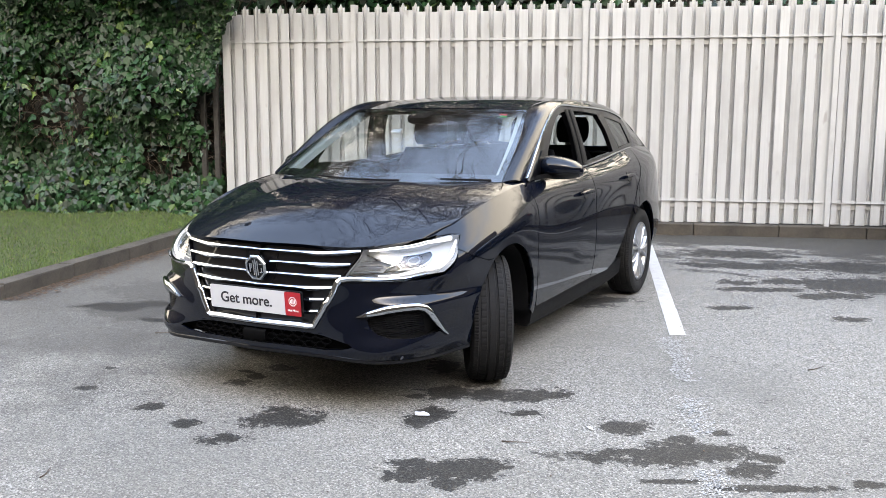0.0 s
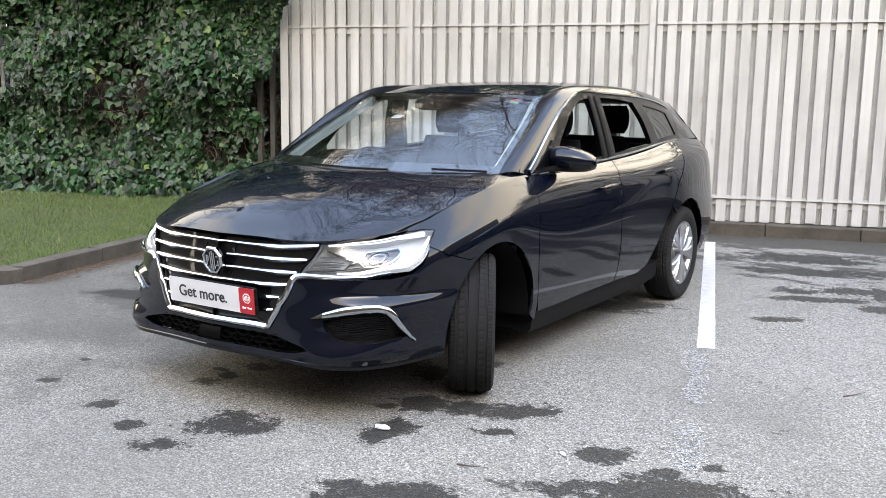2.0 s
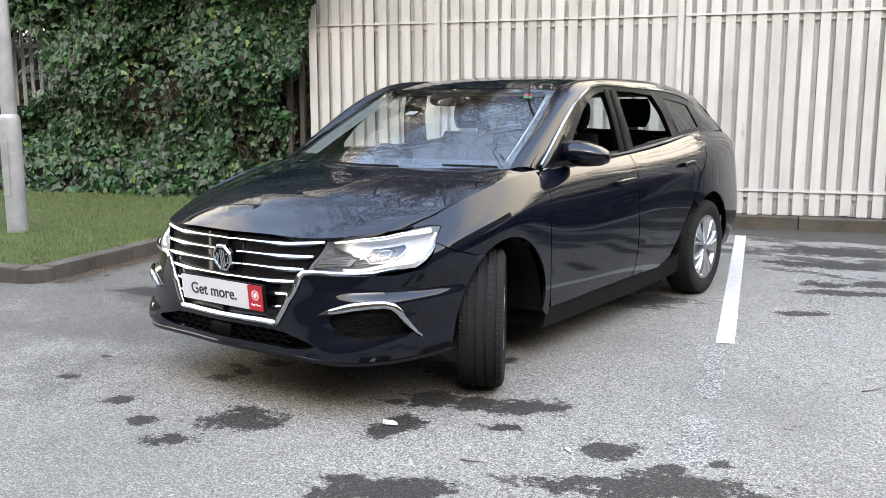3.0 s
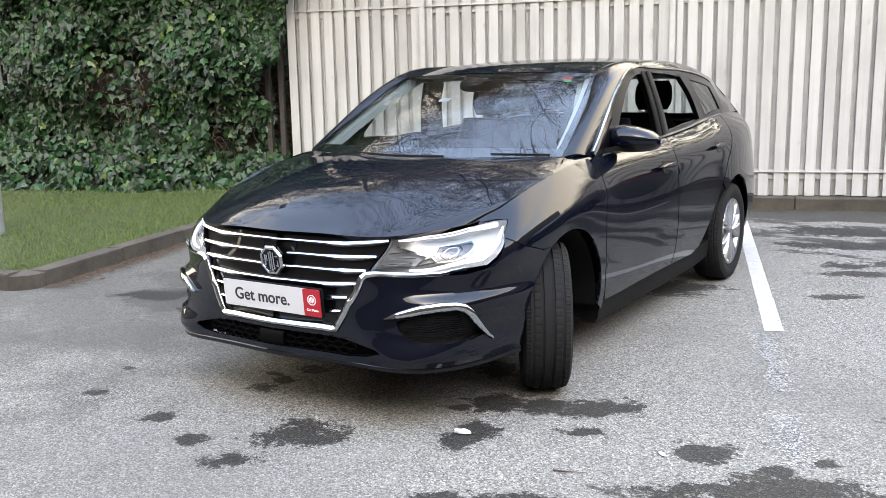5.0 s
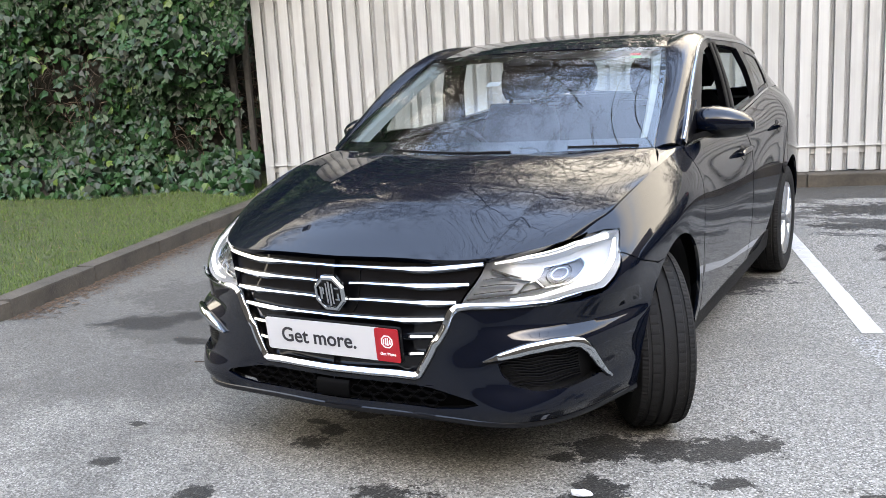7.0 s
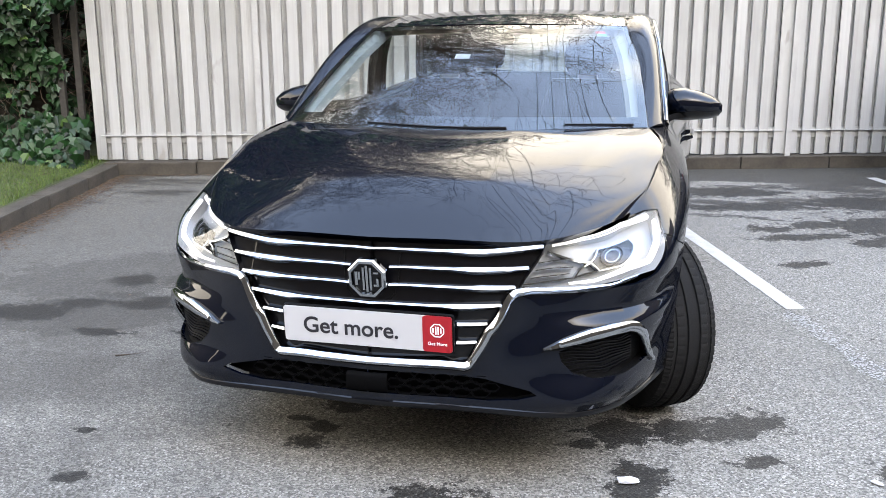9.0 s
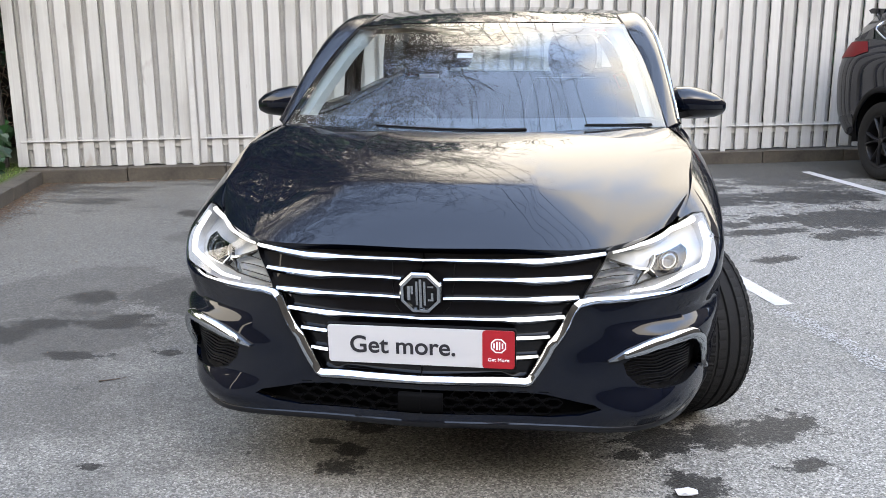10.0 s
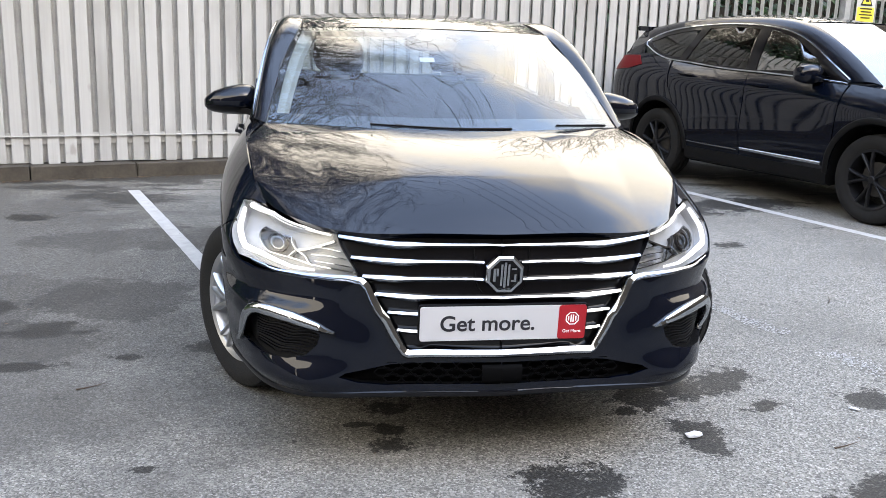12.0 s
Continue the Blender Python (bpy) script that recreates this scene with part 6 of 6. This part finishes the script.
sscreen = Net([[(0, .82, 1.06), (.4, .9, 1.065), (.735, 1.06, 1.085)], [(0, 1.35, 1.36), (.36, 1.42, 1.355), (.67, 1.55, 1.38)], [(0, 1.84, 1.59), (.33, 1.9, 1.588), (.60, 2.04, 1.585)]])
shood = Net([[(0, .13, .985), (.4, .17, .985), (.73, .36, 1.0)], [(0, .3, 1.04), (.4, .35, 1.045), (.77, .6, 1.03)], [(0, .6, 1.07), (.4, .65, 1.085), (.80, .85, 1.055)], [(0, .95, 1.085), (.4, 1.0, 1.10), (.81, 1.18, 1.085)]])
SFY, SRY = .92, 3.58


def SL(*pts):
    return sflank.find(pts, [1, 2], lambda g: (g[:, 0] > .6) & (g[:, 1] > .25))


def SC(*pts):
    return scabin.find(pts, [1, 2], None)


suv = thing("suv", "black sport utility car with black wheels and chrome window trim", "car", SITE @ Matrix.Translation((5.80, 1.76, 0)))
sheet("bonnet", shood, whole(shood), PAINT, suv, side=0, step=.06)
sw_ = sheet("windscreen", sscreen, whole(sscreen), glass_mat("sky_lit_windscreen", (0.5, 0.55, 0.57), face=0.4), suv, side=0, step=.08, depth=0)
sw_.visible_shadow = False
sheet("roof", sroof, whole(sroof), PAINT, suv, side=0, step=.08)
sheet("front_bumper", sflank, [(0, .01), (SL((.45, .26))[0][0], .01)] + SL(*arc(SFY, .37, .43, 192, 140)) + SL((.5, .9)) + [(SL((.4, .99))[0][0], sflank.vmax), (0, sflank.vmax)], PAINT, suv, side=0, step=.06)
for sd in (1, -1):
    ed = lambda y0, y1: [(s, sflank.vmax - .004) for s in np.linspace(SL((y0, 1.1 if y0 < 3 else 1.2))[0][0], SL((y1, 1.1 if y1 < 3 else 1.2))[0][0], 8)]
    sheet("front_wing", sflank, SL((.5, .91)) + ed(.45, 1.28) + SL((1.30, .9), (1.33, .6), (1.37, .45), (1.37, .34)) + SL(*arc(SFY, .37, .43, 2, 138)), PAINT, suv, side=sd, step=.05)
    d1 = sheet("front_door", sflank, SL((1.31, .9), (1.34, .6), (1.38, .45), (1.4, .36), (2.38, .36), (2.40, .6), (2.38, .9)) + ed(2.42, 1.30), PAINT, suv, side=sd, step=.05)
    d2 = sheet("rear_door", sflank, SL((2.39, .9), (2.41, .6), (2.39, .36), (3.12, .37)) + SL(*arc(SRY, .37, .46, 178, 128, 6)) + SL((3.42, .95)) + ed(3.5, 2.43), PAINT, suv, side=sd, step=.05)
    sheet("rear_quarter_panel", sflank, SL((3.51, 1.17), (3.43, .95), (3.305, .74)) + SL(*arc(SRY, .37, .43, 122, -6)) + [(SL((4.05, .36))[0][0], .01), (sflank.smax - .7, .01), (sflank.smax - .7, sflank.vmax)] + ed(4.35, 3.53), PAINT, suv, side=sd, step=.05)
    for cy in (SFY, SRY):
        pa, na = along(sflank, SL(*arc(cy, .37, .455, -2, 182, 22)), .04)
        ribbon("arch_cladding", pa, na, [.055], .012, TRIM, suv, lift=.002, side=sd, label="matt black wheel arch cladding")
        loft("wheel_arch_liner", [[(sd * x, y, z) for y, z in arc(cy, .37, .432, -8, 188, 20)] for x in (.91, .5)], TRIM, suv, closed=False, caps=False)
        part("wheel_well", boxed(min(sd * .49, sd * .52), max(sd * .49, sd * .52), cy - .45, cy + .45, .2, .82), TRIM, suv)
    pa, _ = along(sflank, SL((1.36, .33), (2.4, .33), (3.12, .34)), .08)
    loft("sill_cladding", [[(sd * (q[0] - dx), q[1], q[2] + dz) for dx, dz in ((-.008, .06), (-.012, .0), (.0, -.07), (.06, -.09), (.1, .05))] for q in pa], TRIM, suv)
    for y0, y1, w in ((1.42, 2.37, .034), (2.41, 3.08, .014)):
        pa, na = along(sflank, SL((y0, .425), ((y0 + y1) / 2, .43), (y1, .44)), .05)
        ribbon("chrome_strip", pa, na, [w, w, w * .8], .012, CHROME, suv, lift=.002, side=sd, label="chrome strip low on the doors")
    sheet("roof_side_rail", srail, whole(srail), PAINT, suv, side=sd, step=.06)
    w1 = SC((1.50, 1.135), (1.68, 1.28), (1.95, 1.43), (2.2, 1.505), (2.31, 1.52), (2.35, 1.155))
    w2 = SC((2.47, 1.165), (2.44, 1.53), (2.8, 1.545), (3.12, 1.53), (3.32, 1.22))
    w3 = SC((3.42, 1.235), (3.24, 1.515), (3.5, 1.495), (3.78, 1.45), (3.98, 1.39), (3.88, 1.33), (3.72, 1.27))
    sheet("window_frame", scabin, [(.02, 0), (scabin.smax, 0), (scabin.smax, scabin.vmax), (.02, scabin.vmax)], GLOSS, suv, holes=(w1, w2, w3), side=sd, step=.05, depth=.02)
    for w, mtl, lab in ((w1, glass_mat("reflecting_side_glass", (0.3, 0.34, 0.34), face=0.34), "clear side glass"), (w2, TINT, "dark tinted glass"), (w3, TINT, "dark tinted glass")):
        sheet("window_pane", scabin, w, mtl, suv, side=sd, step=.08, depth=0, lift=-.006, label=lab)
    pa, na = along(scabin, [(s, scabin.vmax - .004) for s in np.linspace(.03, scabin.smax - .06, 40)] + [(scabin.smax - .04, scabin.vmax * .5), (scabin.smax - .06, .006)] + [(s, .006) for s in np.linspace(scabin.smax - .1, .03, 40)], .04)
    ribbon("window_chrome", pa, na, [.018], .01, CHROME, suv, lift=.002, side=sd, label="chrome strip round the side windows")
    for dr, y0, y1, z0 in ((d1, 2.12, 2.34, 1.02), (d2, 3.08, 3.30, 1.07)):
        pa, na = along(sflank, SL((y0, z0), ((y0 + y1) / 2, z0 + .005), (y1, z0 + .008)), .03)
        ribbon("handle", pa, na, [.018, .03, .03, .018], .02, PAINT, dr, lift=.012, side=sd)
    mr = new("door_mirror")
    mr.parent = suv
    rs = []
    for x, h, yf in ((.86, .03, .04), (.875, .075, .08), (.92, .085, .095), (.99, .08, .09), (1.04, .06, .07), (1.06, .02, .03)):
        ring = rounded(1.62, 1.155, yf, h, 24, 2.6)
        rs.append([(sd * x, y + .08 * (x - .86), z) for y, z in (ring if sd > 0 else ring[::-1])])
    loft("mirror_shell", rs, PAINT, mr)
    loft("mirror_arm", [[(sd * x, y, z) for y, z in ((1.56, 1.09), (1.66, 1.09), (1.66, 1.12), (1.56, 1.12))] for x in (.80, .90)], TRIM, mr)
    sheet("tail_light", sflank, sflank.find([(.80, 4.05, 1.235), (.72, 4.42, 1.22), (.76, 4.45, 1.06), (.87, 4.15, 1.10), (.86, 3.95, 1.15)], [0, 1, 2]), TAIL, suv, side=sd, lift=.008, depth=.02, step=.04, label="red tail lamp")
    loft("rear_pillar", [[(sd * x, y, z) for x, y, z in r] for r in ([(.755, 4.06, 1.37), (.67, 4.1, 1.40), (.55, 4.25, 1.52)], [(.73, 4.3, 1.26), (.66, 4.34, 1.38), (.54, 4.33, 1.51)], [(.70, 4.42, 1.25), (.64, 4.40, 1.37), (.53, 4.34, 1.505)])], PAINT, suv, closed=False, caps=False)
    loft("rear_pillar", [[(sd * x, y, z) for x, y, z in r] for r in ([(.79, 4.0, 1.27), (.755, 4.06, 1.372)], [(.74, 4.38, 1.24), (.72, 4.40, 1.27)])], PAINT, suv, closed=False, caps=False)
    wheel(suv, pose(sd * .80, SFY, .36), .36, .225, .235, DARK_ALLOY, "double", sd)
    wheel(suv, pose(sd * .80, SRY, .36), .36, .225, .235, DARK_ALLOY, "double", sd)
loft("roof_spoiler", [[(x, y, z + .004 * (1 - (x / .55) ** 2)) for y, z in ((4.2, 1.545), (4.42, 1.555), (4.47, 1.535), (4.43, 1.505), (4.25, 1.50))] for x in np.linspace(-.56, .56, 9)], PAINT, suv, label="black roof spoiler")
part("roof_fin", boxed(-.02, .02, 3.85, 3.98, 1.62, 1.665, bevel=.012), PAINT, suv)
sback = Net([[(0, 4.55, 1.22), (.35, 4.52, 1.225), (.72, 4.38, 1.25)], [(0, 4.46, 1.37), (.33, 4.44, 1.37), (.64, 4.38, 1.37)], [(0, 4.34, 1.52), (.3, 4.34, 1.515), (.54, 4.3, 1.5)]])
sheet("rear_window", sback, whole(sback), TINT, suv, side=0, step=.1, depth=.01)
sheet("tailgate", sflank, [(sflank.smax - .7, .01), (sflank.smax, .01), (sflank.smax, sflank.vmax), (sflank.smax - .7, sflank.vmax)], PAINT, suv, side=0, step=.08)
part("underbody", boxed(-.5, .5, .3, 4.4, .24, .35), TRIM, suv)
part("underbody", boxed(-.84, .84, 1.4, 3.1, .24, .33), TRIM, suv)
part("engine_bay", boxed(-.48, .48, .3, 1.2, .3, .9), TRIM, suv)
part("dashboard", boxed(-.74, .74, 1.1, 1.6, .7, 1.08, bevel=.05), DASH, suv)
for x in (-.38, .38):
    cushion("seat_back", suv, x - .25, x + .25, 2.2, 2.36, .6, 1.25, .25)
    cushion("seat_headrest", suv, x - .13, x + .13, 2.4, 2.5, 1.26, 1.45, .1)
cushion("rear_bench", suv, -.65, .65, 3.1, 3.26, .6, 1.25, .25)
